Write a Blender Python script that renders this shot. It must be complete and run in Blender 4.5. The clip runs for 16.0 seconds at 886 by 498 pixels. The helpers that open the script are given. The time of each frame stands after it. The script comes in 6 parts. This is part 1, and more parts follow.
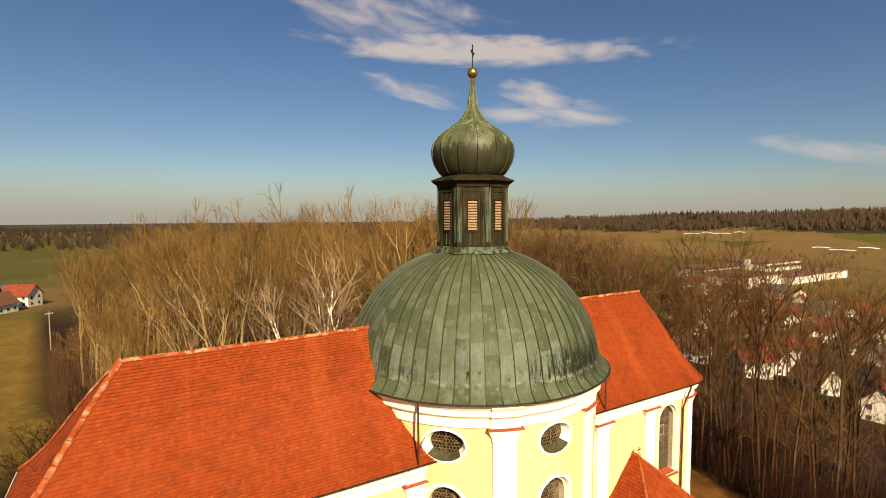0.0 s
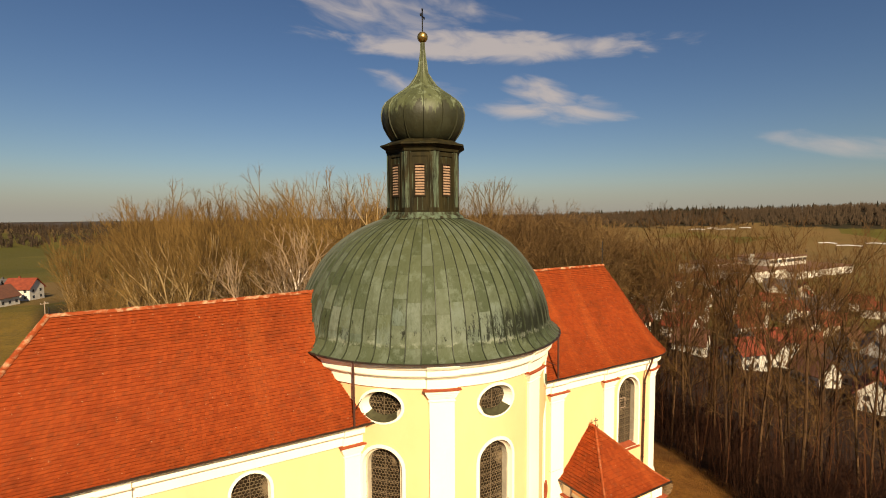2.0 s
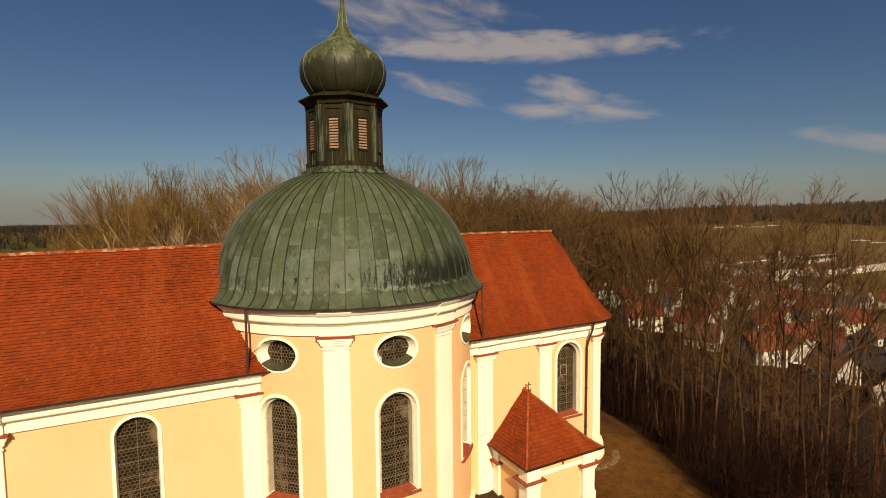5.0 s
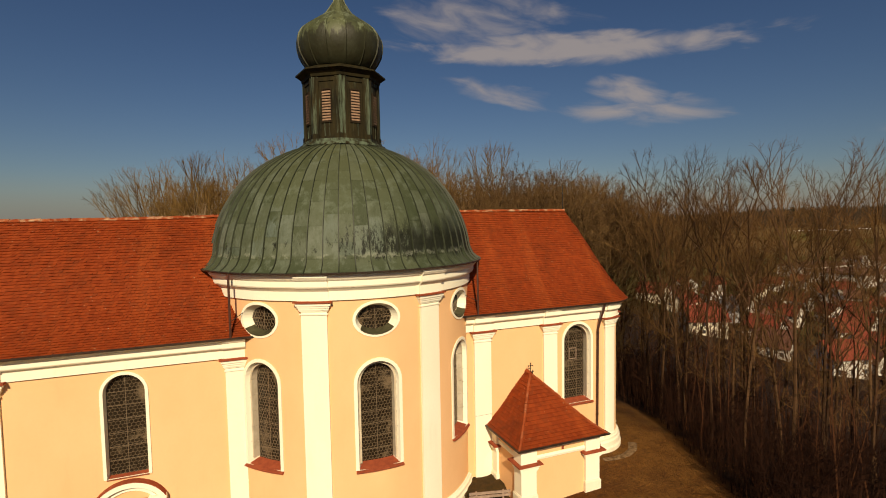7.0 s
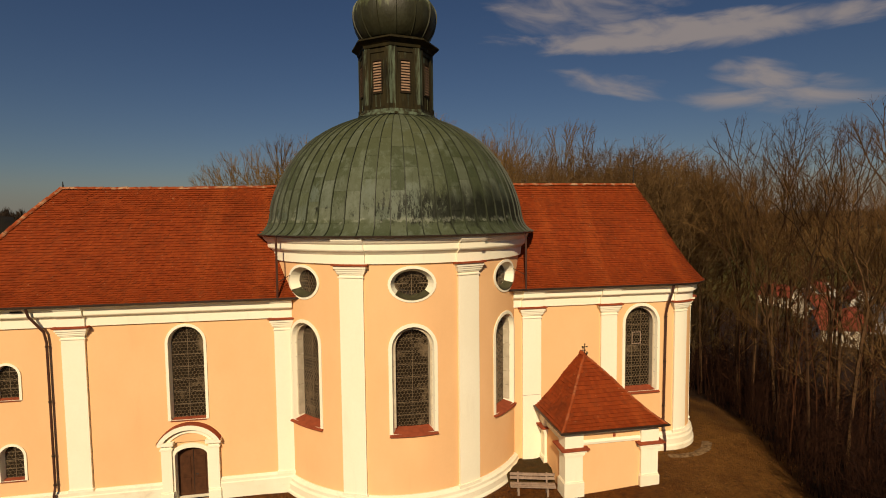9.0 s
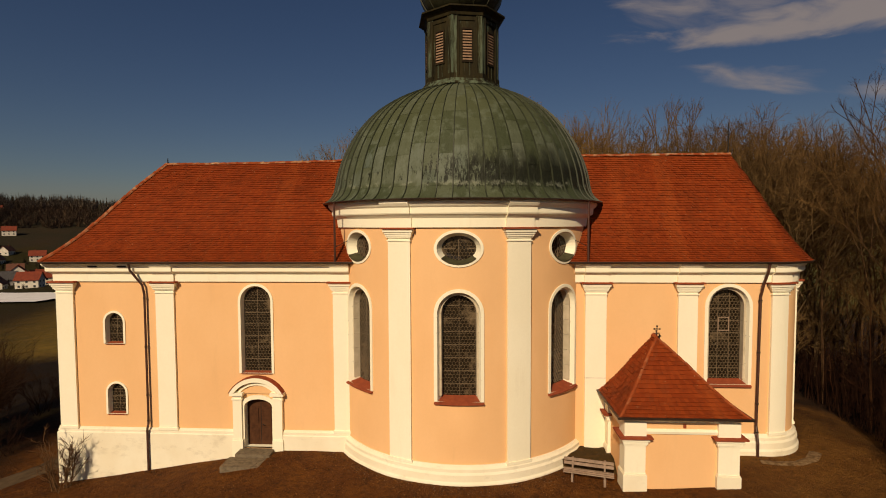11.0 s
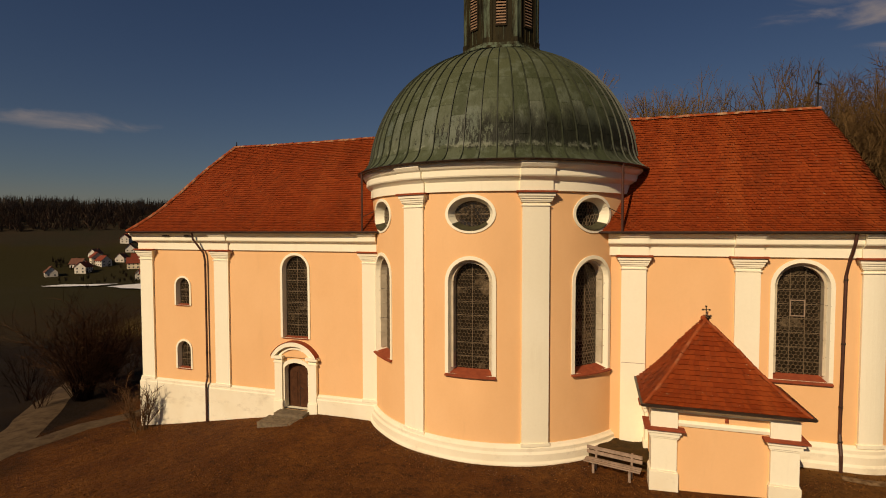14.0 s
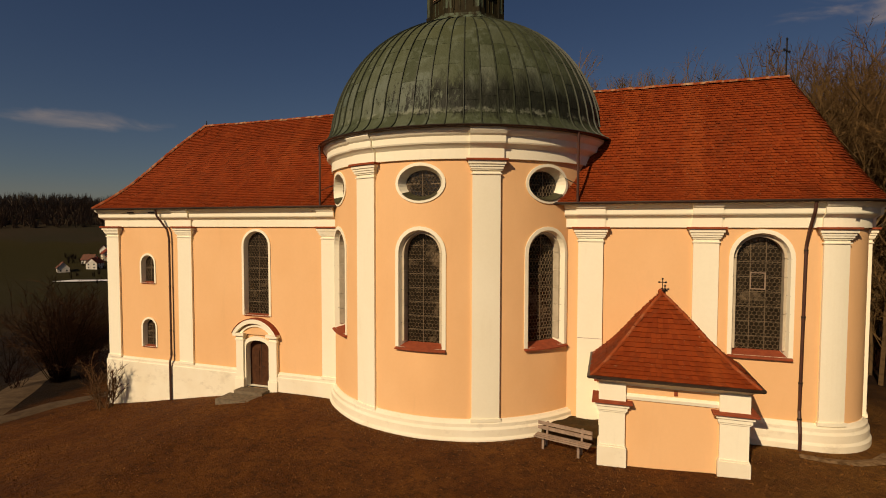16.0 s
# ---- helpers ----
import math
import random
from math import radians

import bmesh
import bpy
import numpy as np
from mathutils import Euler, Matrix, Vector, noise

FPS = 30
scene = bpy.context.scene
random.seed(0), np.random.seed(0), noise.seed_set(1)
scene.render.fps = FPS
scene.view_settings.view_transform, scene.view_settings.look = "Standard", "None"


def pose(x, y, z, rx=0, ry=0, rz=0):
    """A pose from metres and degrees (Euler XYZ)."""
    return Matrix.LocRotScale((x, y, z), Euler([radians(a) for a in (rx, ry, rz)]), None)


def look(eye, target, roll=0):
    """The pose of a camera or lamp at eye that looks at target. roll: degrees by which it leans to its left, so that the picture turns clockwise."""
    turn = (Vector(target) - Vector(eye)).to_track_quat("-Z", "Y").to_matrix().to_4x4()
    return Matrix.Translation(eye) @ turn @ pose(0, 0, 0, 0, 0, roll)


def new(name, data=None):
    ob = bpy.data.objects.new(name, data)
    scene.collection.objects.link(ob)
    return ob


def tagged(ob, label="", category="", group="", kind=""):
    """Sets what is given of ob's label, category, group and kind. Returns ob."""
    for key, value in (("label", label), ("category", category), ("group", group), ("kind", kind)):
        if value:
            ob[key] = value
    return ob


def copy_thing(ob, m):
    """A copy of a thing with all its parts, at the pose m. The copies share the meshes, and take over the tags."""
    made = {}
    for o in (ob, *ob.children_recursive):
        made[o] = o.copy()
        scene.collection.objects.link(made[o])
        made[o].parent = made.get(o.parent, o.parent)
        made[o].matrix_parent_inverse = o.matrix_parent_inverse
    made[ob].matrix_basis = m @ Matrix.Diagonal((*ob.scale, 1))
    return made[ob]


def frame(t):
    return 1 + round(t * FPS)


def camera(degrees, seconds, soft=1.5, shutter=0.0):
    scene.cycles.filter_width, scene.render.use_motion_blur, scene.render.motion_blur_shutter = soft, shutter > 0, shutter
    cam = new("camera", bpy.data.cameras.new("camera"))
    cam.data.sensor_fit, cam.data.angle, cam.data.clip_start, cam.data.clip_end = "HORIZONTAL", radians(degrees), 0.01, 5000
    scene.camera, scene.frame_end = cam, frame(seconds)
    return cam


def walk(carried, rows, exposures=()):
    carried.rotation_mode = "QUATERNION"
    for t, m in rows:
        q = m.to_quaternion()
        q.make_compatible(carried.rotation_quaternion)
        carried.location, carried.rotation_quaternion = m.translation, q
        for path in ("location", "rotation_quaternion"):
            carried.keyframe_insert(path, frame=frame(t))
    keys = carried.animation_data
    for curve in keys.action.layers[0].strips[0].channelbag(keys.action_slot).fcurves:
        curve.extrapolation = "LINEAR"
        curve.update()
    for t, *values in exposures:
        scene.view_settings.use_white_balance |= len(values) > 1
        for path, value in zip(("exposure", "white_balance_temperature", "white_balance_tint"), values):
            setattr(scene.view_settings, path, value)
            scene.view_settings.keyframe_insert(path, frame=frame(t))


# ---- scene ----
cam = camera(82.6, 16.0, soft=1.0)
PATH = [
    (0, (-17.162, -24.695, 21.725), (-16.121, -22.993, 21.594), -0.2),
    (0.5, (-16.348, -25.05, 21.406), (-15.314, -23.344, 21.272), -0.2),
    (1, (-15.638, -25.467, 20.932), (-14.611, -23.757, 20.795), -0.2),
    (1.5, (-15.064, -25.868, 20.403), (-14.039, -24.156, 20.261), -0.2),
    (2, (-14.349, -26.209, 19.934), (-13.326, -24.496, 19.791), -0.3),
    (2.5, (-13.647, -26.554, 19.48), (-12.622, -24.843, 19.337), -0.3),
    (3, (-12.899, -26.94, 19.018), (-11.878, -25.226, 18.877), -0.3),
    (3.5, (-12.051, -27.387, 18.599), (-11.038, -25.668, 18.455), -0.4),
    (4, (-11.072, -27.791, 18.272), (-10.076, -26.063, 18.12), -0.4),
    (6.5, (-6.398, -29.696, 15.773), (-5.591, -27.869, 15.666), -1.1),
    (7, (-5.608, -29.754, 15.428), (-4.873, -27.897, 15.313), -1.0),
    (7.5, (-4.908, -29.897, 15.015), (-4.256, -28.01, 14.896), -0.8),
    (8, (-4.177, -30.004, 14.646), (-3.615, -28.088, 14.525), -0.7),
    (8.5, (-3.425, -30.091, 14.322), (-2.963, -28.149, 14.198), -0.7),
    (9, (-2.577, -30.101, 14.001), (-2.232, -28.135, 13.875), -0.6),
    (11.5, (1.314, -29.725, 11.639), (1.098, -27.739, 11.543), -0.3),
    (12, (2.081, -29.555, 11.329), (1.763, -27.583, 11.228), -0.4),
    (12.5, (2.823, -29.293, 11.02), (2.404, -27.34, 10.922), -0.3),
    (13, (3.575, -29.037, 10.768), (3.065, -27.105, 10.675), -0.3),
    (13.5, (4.466, -28.702, 10.548), (3.904, -26.784, 10.459), -0.3),
    (14, (5.308, -28.339, 10.302), (4.72, -26.429, 10.221), -0.1),
    (14.5, (6.014, -27.979, 9.955), (5.413, -26.073, 9.876), -0.1),
    (15, (6.627, -27.661, 9.582), (6.015, -25.759, 9.506), 0.0),
    (15.5, (7.167, -27.387, 9.281), (6.547, -25.487, 9.202), 0.0),
    (16, (7.619, -27.119, 9.059), (6.994, -25.221, 8.974), 0.1),
]
walk(cam, [(t, look(eye, target, roll)) for t, eye, target, roll in PATH], [(0, 1.02, 6900, 7), (3.5, 0.45, 6700, 8), (7, 0.05, 6600, 9), (9, -0.2, 6800, 11), (12.5, -0.45, 7000, 14), (16, -0.45, 7100, 15)])

# ---- world, sun, exposure ----
SUN_AZ, SUN_EL = -16.0, 33.0            # degrees from -y towards +x, and above the horizon
sun_way = Vector((math.sin(radians(SUN_AZ)) * math.cos(radians(SUN_EL)), -math.cos(radians(SUN_AZ)) * math.cos(radians(SUN_EL)), math.sin(radians(SUN_EL))))
sun = new("sun", bpy.data.lights.new("sun", "SUN"))
sun.data.energy, sun.data.angle, sun.data.color = 5.0, radians(0.5), (1.0, 0.82, 0.58)
sun.matrix_world = look(sun_way * 200, (0, 0, 0))

world = bpy.data.worlds.new("sky")
scene.world = world
world.use_nodes = True
wt = world.node_tree
wt.nodes.clear()


def wnode(kind, **values):
    n = wt.nodes.new(kind)
    for key, value in values.items():
        n.inputs[key.replace("_", " ")].default_value = value
    return n


def wmath(op, a, b=None, c=None):
    n = wt.nodes.new("ShaderNodeMath")
    n.operation = op
    for i, v in enumerate((a, b, c)):
        if v is None:
            continue
        if isinstance(v, (int, float)):
            n.inputs[i].default_value = v
        else:
            wt.links.new(v, n.inputs[i])
    return n.outputs[0]


sky = wt.nodes.new("ShaderNodeTexSky")
sky.sky_type, sky.sun_disc = "NISHITA", False
sky.sun_elevation, sky.sun_rotation = radians(SUN_EL), radians(180 - SUN_AZ)
sky.air_density, sky.dust_density, sky.ozone_density, sky.altitude = 1.0, 1.2, 2.2, 500
way = wt.nodes.new("ShaderNodeTexCoord").outputs["Generated"]
split = wt.nodes.new("ShaderNodeSeparateXYZ")
wt.links.new(way, split.inputs[0])
azim = wmath("MULTIPLY", wmath("ARCTAN2", split.outputs[0], split.outputs[1]), 180 / math.pi)
elev = wmath("MULTIPLY", wmath("ARCSINE", split.outputs[2]), 180 / math.pi)


def cloud(az, el, half_az, half_el, tilt, seed, low, high):
    """A streak of thin cloud round a direction: an ellipse broken up by noise."""
    a, e = wmath("SUBTRACT", azim, az), wmath("SUBTRACT", elev, el)
    e = wmath("MULTIPLY_ADD", a, -tilt, e)
    xyz = wt.nodes.new("ShaderNodeCombineXYZ")
    wt.links.new(wmath("MULTIPLY", a, 0.16), xyz.inputs[0])
    wt.links.new(wmath("MULTIPLY", e, 0.55), xyz.inputs[1])
    xyz.inputs[2].default_value = seed
    noise_node = wnode("ShaderNodeTexNoise", Scale=1.0, Detail=5.0, Roughness=0.54, Distortion=0.45)
    wt.links.new(xyz.outputs[0], noise_node.inputs["Vector"])
    q = wmath("ADD", wmath("POWER", wmath("ABSOLUTE", wmath("DIVIDE", a, half_az)), 2.0), wmath("POWER", wmath("ABSOLUTE", wmath("DIVIDE", e, half_el)), 2.0))
    body = wmath("SUBTRACT", 1.0, q)
    d = wmath("ADD", wmath("MULTIPLY", body, 0.45), noise_node.outputs["Fac"])
    ramp = wt.nodes.new("ShaderNodeMapRange")
    ramp.interpolation_type = "SMOOTHSTEP"
    wt.links.new(d, ramp.inputs[0])
    ramp.inputs[1].default_value, ramp.inputs[2].default_value = low, high
    return ramp.outputs[0]


clouds = None
for row in (
    (35.5, 17.6, 22.0, 1.9, -0.055, 3.1, 0.56, 0.95),
    (24.5, 20.6, 13.0, 3.4, -0.20, 7.7, 0.62, 1.25),
    (33.0, 21.5, 9.0, 1.6, -0.25, 4.4, 0.66, 1.3),
    (43.6, 10.8, 10.5, 1.9, -0.08, 1.4, 0.60, 1.1),
    (41.5, 12.8, 5.5, 1.8, -0.25, 9.2, 0.60, 1.05),
    (28.5, 13.6, 7.5, 1.5, -0.24, 5.0, 0.60, 1.15),
    (69.0, 5.8, 9.0, 1.5, -0.22, 2.2, 0.66, 1.3),
    (-53.0, 9.8, 9.0, 1.2, 0.02, 6.1, 0.66, 1.2),
    (-84.0, 24.0, 20.0, 5.0, 0.05, 8.3, 0.8, 1.3),
    (150.0, 22.0, 40.0, 6.0, 0.0, 4.6, 0.8, 1.3),
):
    c = cloud(*row)
    clouds = c if clouds is None else wmath("MAXIMUM", clouds, c)
tone = wt.nodes.new("ShaderNodeHueSaturation")
tone.inputs["Saturation"].default_value = 1.17
tone.inputs["Hue"].default_value = 0.509
wt.links.new(sky.outputs[0], tone.inputs["Color"])
haze = wt.nodes.new("ShaderNodeMix")
haze.data_type = "RGBA"
haze_at = wt.nodes.new("ShaderNodeMapRange")
haze_at.interpolation_type = "SMOOTHSTEP"
wt.links.new(elev, haze_at.inputs[0])
haze_at.inputs[1].default_value, haze_at.inputs[2].default_value, haze_at.inputs[3].default_value, haze_at.inputs[4].default_value = -1.0, 5.5, 0.78, 0.0
wt.links.new(haze_at.outputs[0], haze.inputs[0])
wt.links.new(tone.outputs[0], haze.inputs[6])
haze.inputs[7].default_value = (5.6, 5.15, 4.6, 1)
veil = wt.nodes.new("ShaderNodeMix")
veil.data_type = "RGBA"
wt.links.new(wmath("MULTIPLY", clouds, 0.78), veil.inputs[0])
wt.links.new(haze.outputs[2], veil.inputs[6])
veil.inputs[7].default_value = (8.9, 7.6, 7.0, 1)
back = wnode("ShaderNodeBackground", Strength=0.039)
wt.links.new(veil.outputs[2], back.inputs["Color"])
wt.links.new(back.outputs[0], wt.nodes.new("ShaderNodeOutputWorld").inputs[0])

# ---- materials ----
class Shade:
    """A node material: a principled surface, with small helpers for its colour and relief."""

    def __init__(self, name, rough=0.8, metal=0.0):
        self.m = bpy.data.materials.new(name)
        self.m.use_nodes = True
        self.t = self.m.node_tree
        self.b = self.t.nodes["Principled BSDF"]
        self.b.inputs["Roughness"].default_value, self.b.inputs["Metallic"].default_value = rough, metal
        self.b.inputs["Specular IOR Level"].default_value = 0.5 if rough < 0.7 else 0.15
        self.where = self.t.nodes.new("ShaderNodeNewGeometry").outputs["Position"]

    def link(self, a, b):
        self.t.links.new(a, b)

    def noise(self, scale, stretch=(1, 1, 1), detail=4.0, rough=0.6, low=0.35, high=0.65):
        p = self.t.nodes.new("ShaderNodeMapping")
        p.inputs["Scale"].default_value = stretch
        self.link(self.where, p.inputs["Vector"])
        n = self.t.nodes.new("ShaderNodeTexNoise")
        n.inputs["Scale"].default_value, n.inputs["Detail"].default_value, n.inputs["Roughness"].default_value = scale, detail, rough
        self.link(p.outputs[0], n.inputs["Vector"])
        return self.span(n.outputs["Fac"], low, high)

    def span(self, value, low, high, to=(0.0, 1.0)):
        r = self.t.nodes.new("ShaderNodeMapRange")
        self.link(value, r.inputs[0])
        for i, v in enumerate((low, high, *to)):
            r.inputs[i + 1].default_value = v
        return r.outputs[0]

    def maths(self, op, a, b):
        n = self.t.nodes.new("ShaderNodeMath")
        n.operation = op
        for i, v in enumerate((a, b)):
            if isinstance(v, (int, float)):
                n.inputs[i].default_value = v
            else:
                self.link(v, n.inputs[i])
        return n.outputs[0]

    def mix(self, fac, a, b, how="MIX"):
        n = self.t.nodes.new("ShaderNodeMix")
        n.data_type, n.blend_type = "RGBA", how
        for i, v in ((0, fac), (6, a), (7, b)):
            if isinstance(v, (int, float)):
                n.inputs[i].default_value = v
            elif isinstance(v, tuple):
                n.inputs[i].default_value = (*v, 1)
            else:
                self.link(v, n.inputs[i])
        return n.outputs[2]

    def island(self):
        return self.t.nodes.new("ShaderNodeNewGeometry").outputs["Random Per Island"]

    def piece(self):
        return self.t.nodes.new("ShaderNodeObjectInfo").outputs["Random"]

    def colour(self, c):
        if isinstance(c, tuple):
            self.b.inputs["Base Color"].default_value = (*c, 1)
        else:
            self.link(c, self.b.inputs["Base Color"])
        return self

    def gloss(self, value):
        self.link(value, self.b.inputs["Roughness"])

    def bump(self, height, strength=0.3, distance=0.01):
        n = self.t.nodes.new("ShaderNodeBump")
        n.inputs["Strength"].default_value, n.inputs["Distance"].default_value = strength, distance
        self.link(height, n.inputs["Height"])
        self.link(n.outputs[0], self.b.inputs["Normal"])
        return self


def plaster(name, a, b, stain):
    s = Shade(name, 0.92)
    c = s.mix(s.noise(0.35, (1, 1, 0.6), 5), a, b)
    c = s.mix(s.maths("MULTIPLY", s.noise(1.6, (1, 1, 0.12), 5, 0.7, 0.58, 0.85), 0.28), c, stain)
    c = s.mix(s.maths("MULTIPLY", s.noise(9, (1, 1, 1), 4, 0.6, 0.3, 0.8), 0.10), c, stain)
    s.colour(c).bump(s.noise(60, (1, 1, 1), 3), 0.25, 0.006)
    return s.m


PEACH = plaster("peach plaster", (0.86, 0.53, 0.265), (0.82, 0.49, 0.235), (0.62, 0.38, 0.2))
CREAM = plaster("cream plaster", (0.93, 0.88, 0.69), (0.90, 0.84, 0.64), (0.64, 0.56, 0.40))


def base_plaster():
    s = Shade("weathered cream plinth plaster", 0.92)
    c = s.mix(s.noise(0.5, (1, 1, 1), 5), (0.89, 0.83, 0.65), (0.83, 0.75, 0.56))
    c = s.mix(s.maths("MULTIPLY", s.noise(1.1, (1, 1, 1.6), 6, 0.7, 0.55, 0.75), 0.5), c, (0.50, 0.43, 0.30))
    s.colour(c).bump(s.noise(30, (1, 1, 1), 4), 0.35, 0.01)
    return s.m


PLINTH = base_plaster()


def tile_mat():
    s = Shade("fired clay roof tile", 0.78)
    c = s.mix(s.island(), (0.198, 0.030, 0.005), (0.272, 0.047, 0.008))
    c = s.mix(s.maths("MULTIPLY", s.noise(0.45, (1, 1, 1.6), 6, 0.75, 0.52, 0.75), 0.6), c, (0.085, 0.018, 0.004))
    # rain-washed paler streaks down the slope
    c = s.mix(s.maths("MULTIPLY", s.noise(0.75, (1, 0.10, 0.10), 5, 0.6, 0.53, 0.66), 0.34), c, (0.36, 0.080, 0.016))
    # sooty single tiles
    c = s.mix(s.maths("MULTIPLY", s.span(s.island(), 0.80, 1.0), 0.45), c, (0.09, 0.022, 0.009))
    c = s.mix(s.maths("MULTIPLY", s.noise(5, (1, 1, 1), 3, 0.6, 0.66, 0.8), 0.3), c, (0.25, 0.095, 0.035))
    c = s.mix(s.maths("MULTIPLY", s.noise(2.6, (1, 1, 1), 6, 0.8, 0.5, 0.68), 0.5), c, (0.125, 0.025, 0.006))
    # lichen specks
    c = s.mix(s.maths("MULTIPLY", s.noise(7, (1, 1, 1), 2, 0.5, 0.72, 0.76), 0.5), c, (0.42, 0.30, 0.17))
    s.colour(c).bump(s.noise(25, (1, 1, 1), 3), 0.3, 0.01)
    return s.m


TILE = tile_mat()


def ridge_mat():
    s = Shade("mortared clay ridge tile", 0.85)
    c = s.mix(s.piece(), (0.22, 0.040, 0.010), (0.30, 0.066, 0.018))
    xyz = s.t.nodes.new("ShaderNodeSeparateXYZ")
    s.link(s.where, xyz.inputs[0])
    pale = s.span(xyz.outputs[2], 9.0, 15.6, (0.2, 1.0))
    c = s.mix(s.maths("MULTIPLY", pale, s.noise(3.0, (1, 1, 1), 4, 0.6, 0.48, 0.66)), c, (0.44, 0.27, 0.15))
    s.colour(c).bump(s.noise(20, (1, 1, 1), 4), 0.4, 0.01)
    return s.m


RIDGE = ridge_mat()


def slab_mat():
    s = Shade("red clay cover slab", 0.85)
    c = s.mix(s.noise(4, (1, 1, 1), 4), (0.32, 0.075, 0.03), (0.23, 0.05, 0.022))
    s.colour(c).bump(s.noise(30, (1, 1, 1), 3), 0.3, 0.005)
    return s.m


SLAB = slab_mat()


def copper_mat():
    s = Shade("green copper patina", 0.75)
    pick = s.piece()

    def draw(k):
        """Another random number of the same sheet."""
        return s.maths("FRACT", s.maths("MULTIPLY", pick, k), 0.0)

    xyz = s.t.nodes.new("ShaderNodeSeparateXYZ")
    s.link(s.where, xyz.inputs[0])
    x, z = xyz.outputs[0], xyz.outputs[2]
    c = s.mix(pick, (0.045, 0.057, 0.027), (0.077, 0.091, 0.048))
    c = s.mix(s.span(z, 16.2, 18.5, (0.0, 0.55)), c, s.mix(draw(3.7), (0.058, 0.064, 0.027), (0.082, 0.088, 0.039)))
    # sheets that have weathered paler, with clouded edges
    c = s.mix(s.maths("MULTIPLY", s.span(draw(17.3), 0.62, 0.9), s.span(s.noise(1.4, (1, 1, 0.8), 5, 0.7, 0.36, 0.6), 0, 1, (0.1, 0.7))), c, (0.100, 0.116, 0.078))
    c = s.mix(s.maths("MULTIPLY", s.noise(1.5, (1, 1, 0.75), 6, 0.7, 0.51, 0.63), 0.6), c, (0.122, 0.146, 0.100))
    # washed belt over the foot, its upper edge different from sheet to sheet
    top = s.maths("ADD", s.span(draw(5.9), 0, 1, (14.3, 16.3)), s.span(s.noise(2.6, (1, 1, 0.3), 4, 0.7, 0.2, 0.8), 0, 1, (-0.8, 0.8)))
    over = s.maths("SUBTRACT", z, top)
    belt = s.maths("MULTIPLY", s.span(over, 0.12, -0.12), s.span(z, 13.88, 13.98))
    belt = s.maths("MULTIPLY", belt, s.span(draw(11.1), 0.1, 0.8, (0.35, 0.95)))
    c = s.mix(s.maths("MULTIPLY", belt, s.noise(3.2, (1, 1, 0.5), 5, 0.7, 0.2, 0.6)), c, s.mix(draw(23.0), (0.098, 0.124, 0.096), (0.148, 0.166, 0.120)))
    # east side darker: stains, plus shade away from the sun painted in
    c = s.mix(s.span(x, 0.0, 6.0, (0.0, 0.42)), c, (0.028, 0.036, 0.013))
    # black drips, thickest towards the east
    drips = s.noise(3.4, (1, 1, 0.22), 8, 0.85, 0.0, 1.0)
    rag = s.maths("ADD", z, s.span(s.noise(1.7, (1, 1, 0.2), 4, 0.7, 0.2, 0.8), 0, 1, (-0.7, 0.7)))
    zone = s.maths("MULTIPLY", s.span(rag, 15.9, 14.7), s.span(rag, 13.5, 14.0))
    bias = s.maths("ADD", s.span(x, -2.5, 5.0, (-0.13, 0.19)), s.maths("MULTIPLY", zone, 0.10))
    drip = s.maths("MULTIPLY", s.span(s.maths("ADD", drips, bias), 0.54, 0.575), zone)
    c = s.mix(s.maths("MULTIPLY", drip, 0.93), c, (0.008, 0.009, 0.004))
    # ragged pale lime line where the foot flares out
    low = s.maths("ADD", z, s.span(s.noise(2.4, (1, 1, 0.5), 5, 0.75, 0.25, 0.75), 0, 1, (-0.22, 0.22)))
    line = s.maths("MULTIPLY", s.span(low, 13.80, 13.86), s.span(low, 14.02, 13.93))
    c = s.mix(s.maths("MULTIPLY", s.maths("MULTIPLY", line, s.noise(1.6, (1, 1, 1), 5, 0.7, 0.46, 0.58)), 0.42), c, (0.28, 0.30, 0.225))
    c = s.mix(s.maths("MULTIPLY", s.noise(6.5, (1, 1, 1), 5, 0.7, 0.55, 0.75), 0.45), c, (0.040, 0.046, 0.019))
    s.colour(c)
    s.link(s.span(s.noise(1.3, (1, 1, 0.6), 4, 0.6, 0.3, 0.7), 0, 1, (0.55, 0.8)), s.b.inputs["Roughness"])
    s.b.inputs["Specular IOR Level"].default_value = 0.22
    s.bump(s.noise(3.8, (1, 1, 0.5), 5), 0.5, 0.04)
    return s.m


COPPER = copper_mat()


def dark_copper_mat(name, green):
    s = Shade(name, 0.72, 0.0)
    c = s.mix(s.noise(1.7, (1, 1, 0.25), 5, 0.7, 0.4, 0.62), (0.011, 0.009, 0.003), (0.030, 0.023, 0.007))
    c = s.mix(s.maths("MULTIPLY", s.noise(2.9, (1, 1, 0.10), 6, 0.75, 0.62 - green, 0.70 - green * 0.7), 0.85), c, (0.110, 0.145, 0.095))
    s.colour(c).bump(s.noise(6, (1, 1, 0.6), 3), 0.3, 0.02)
    return s.m


DARK_COPPER = dark_copper_mat("dark weathered copper sheet", 0.0)
STREAKED_COPPER = dark_copper_mat("green streaked copper strip", 0.17)
FACE_COPPER = dark_copper_mat("brown copper sheet with green runs", 0.05)


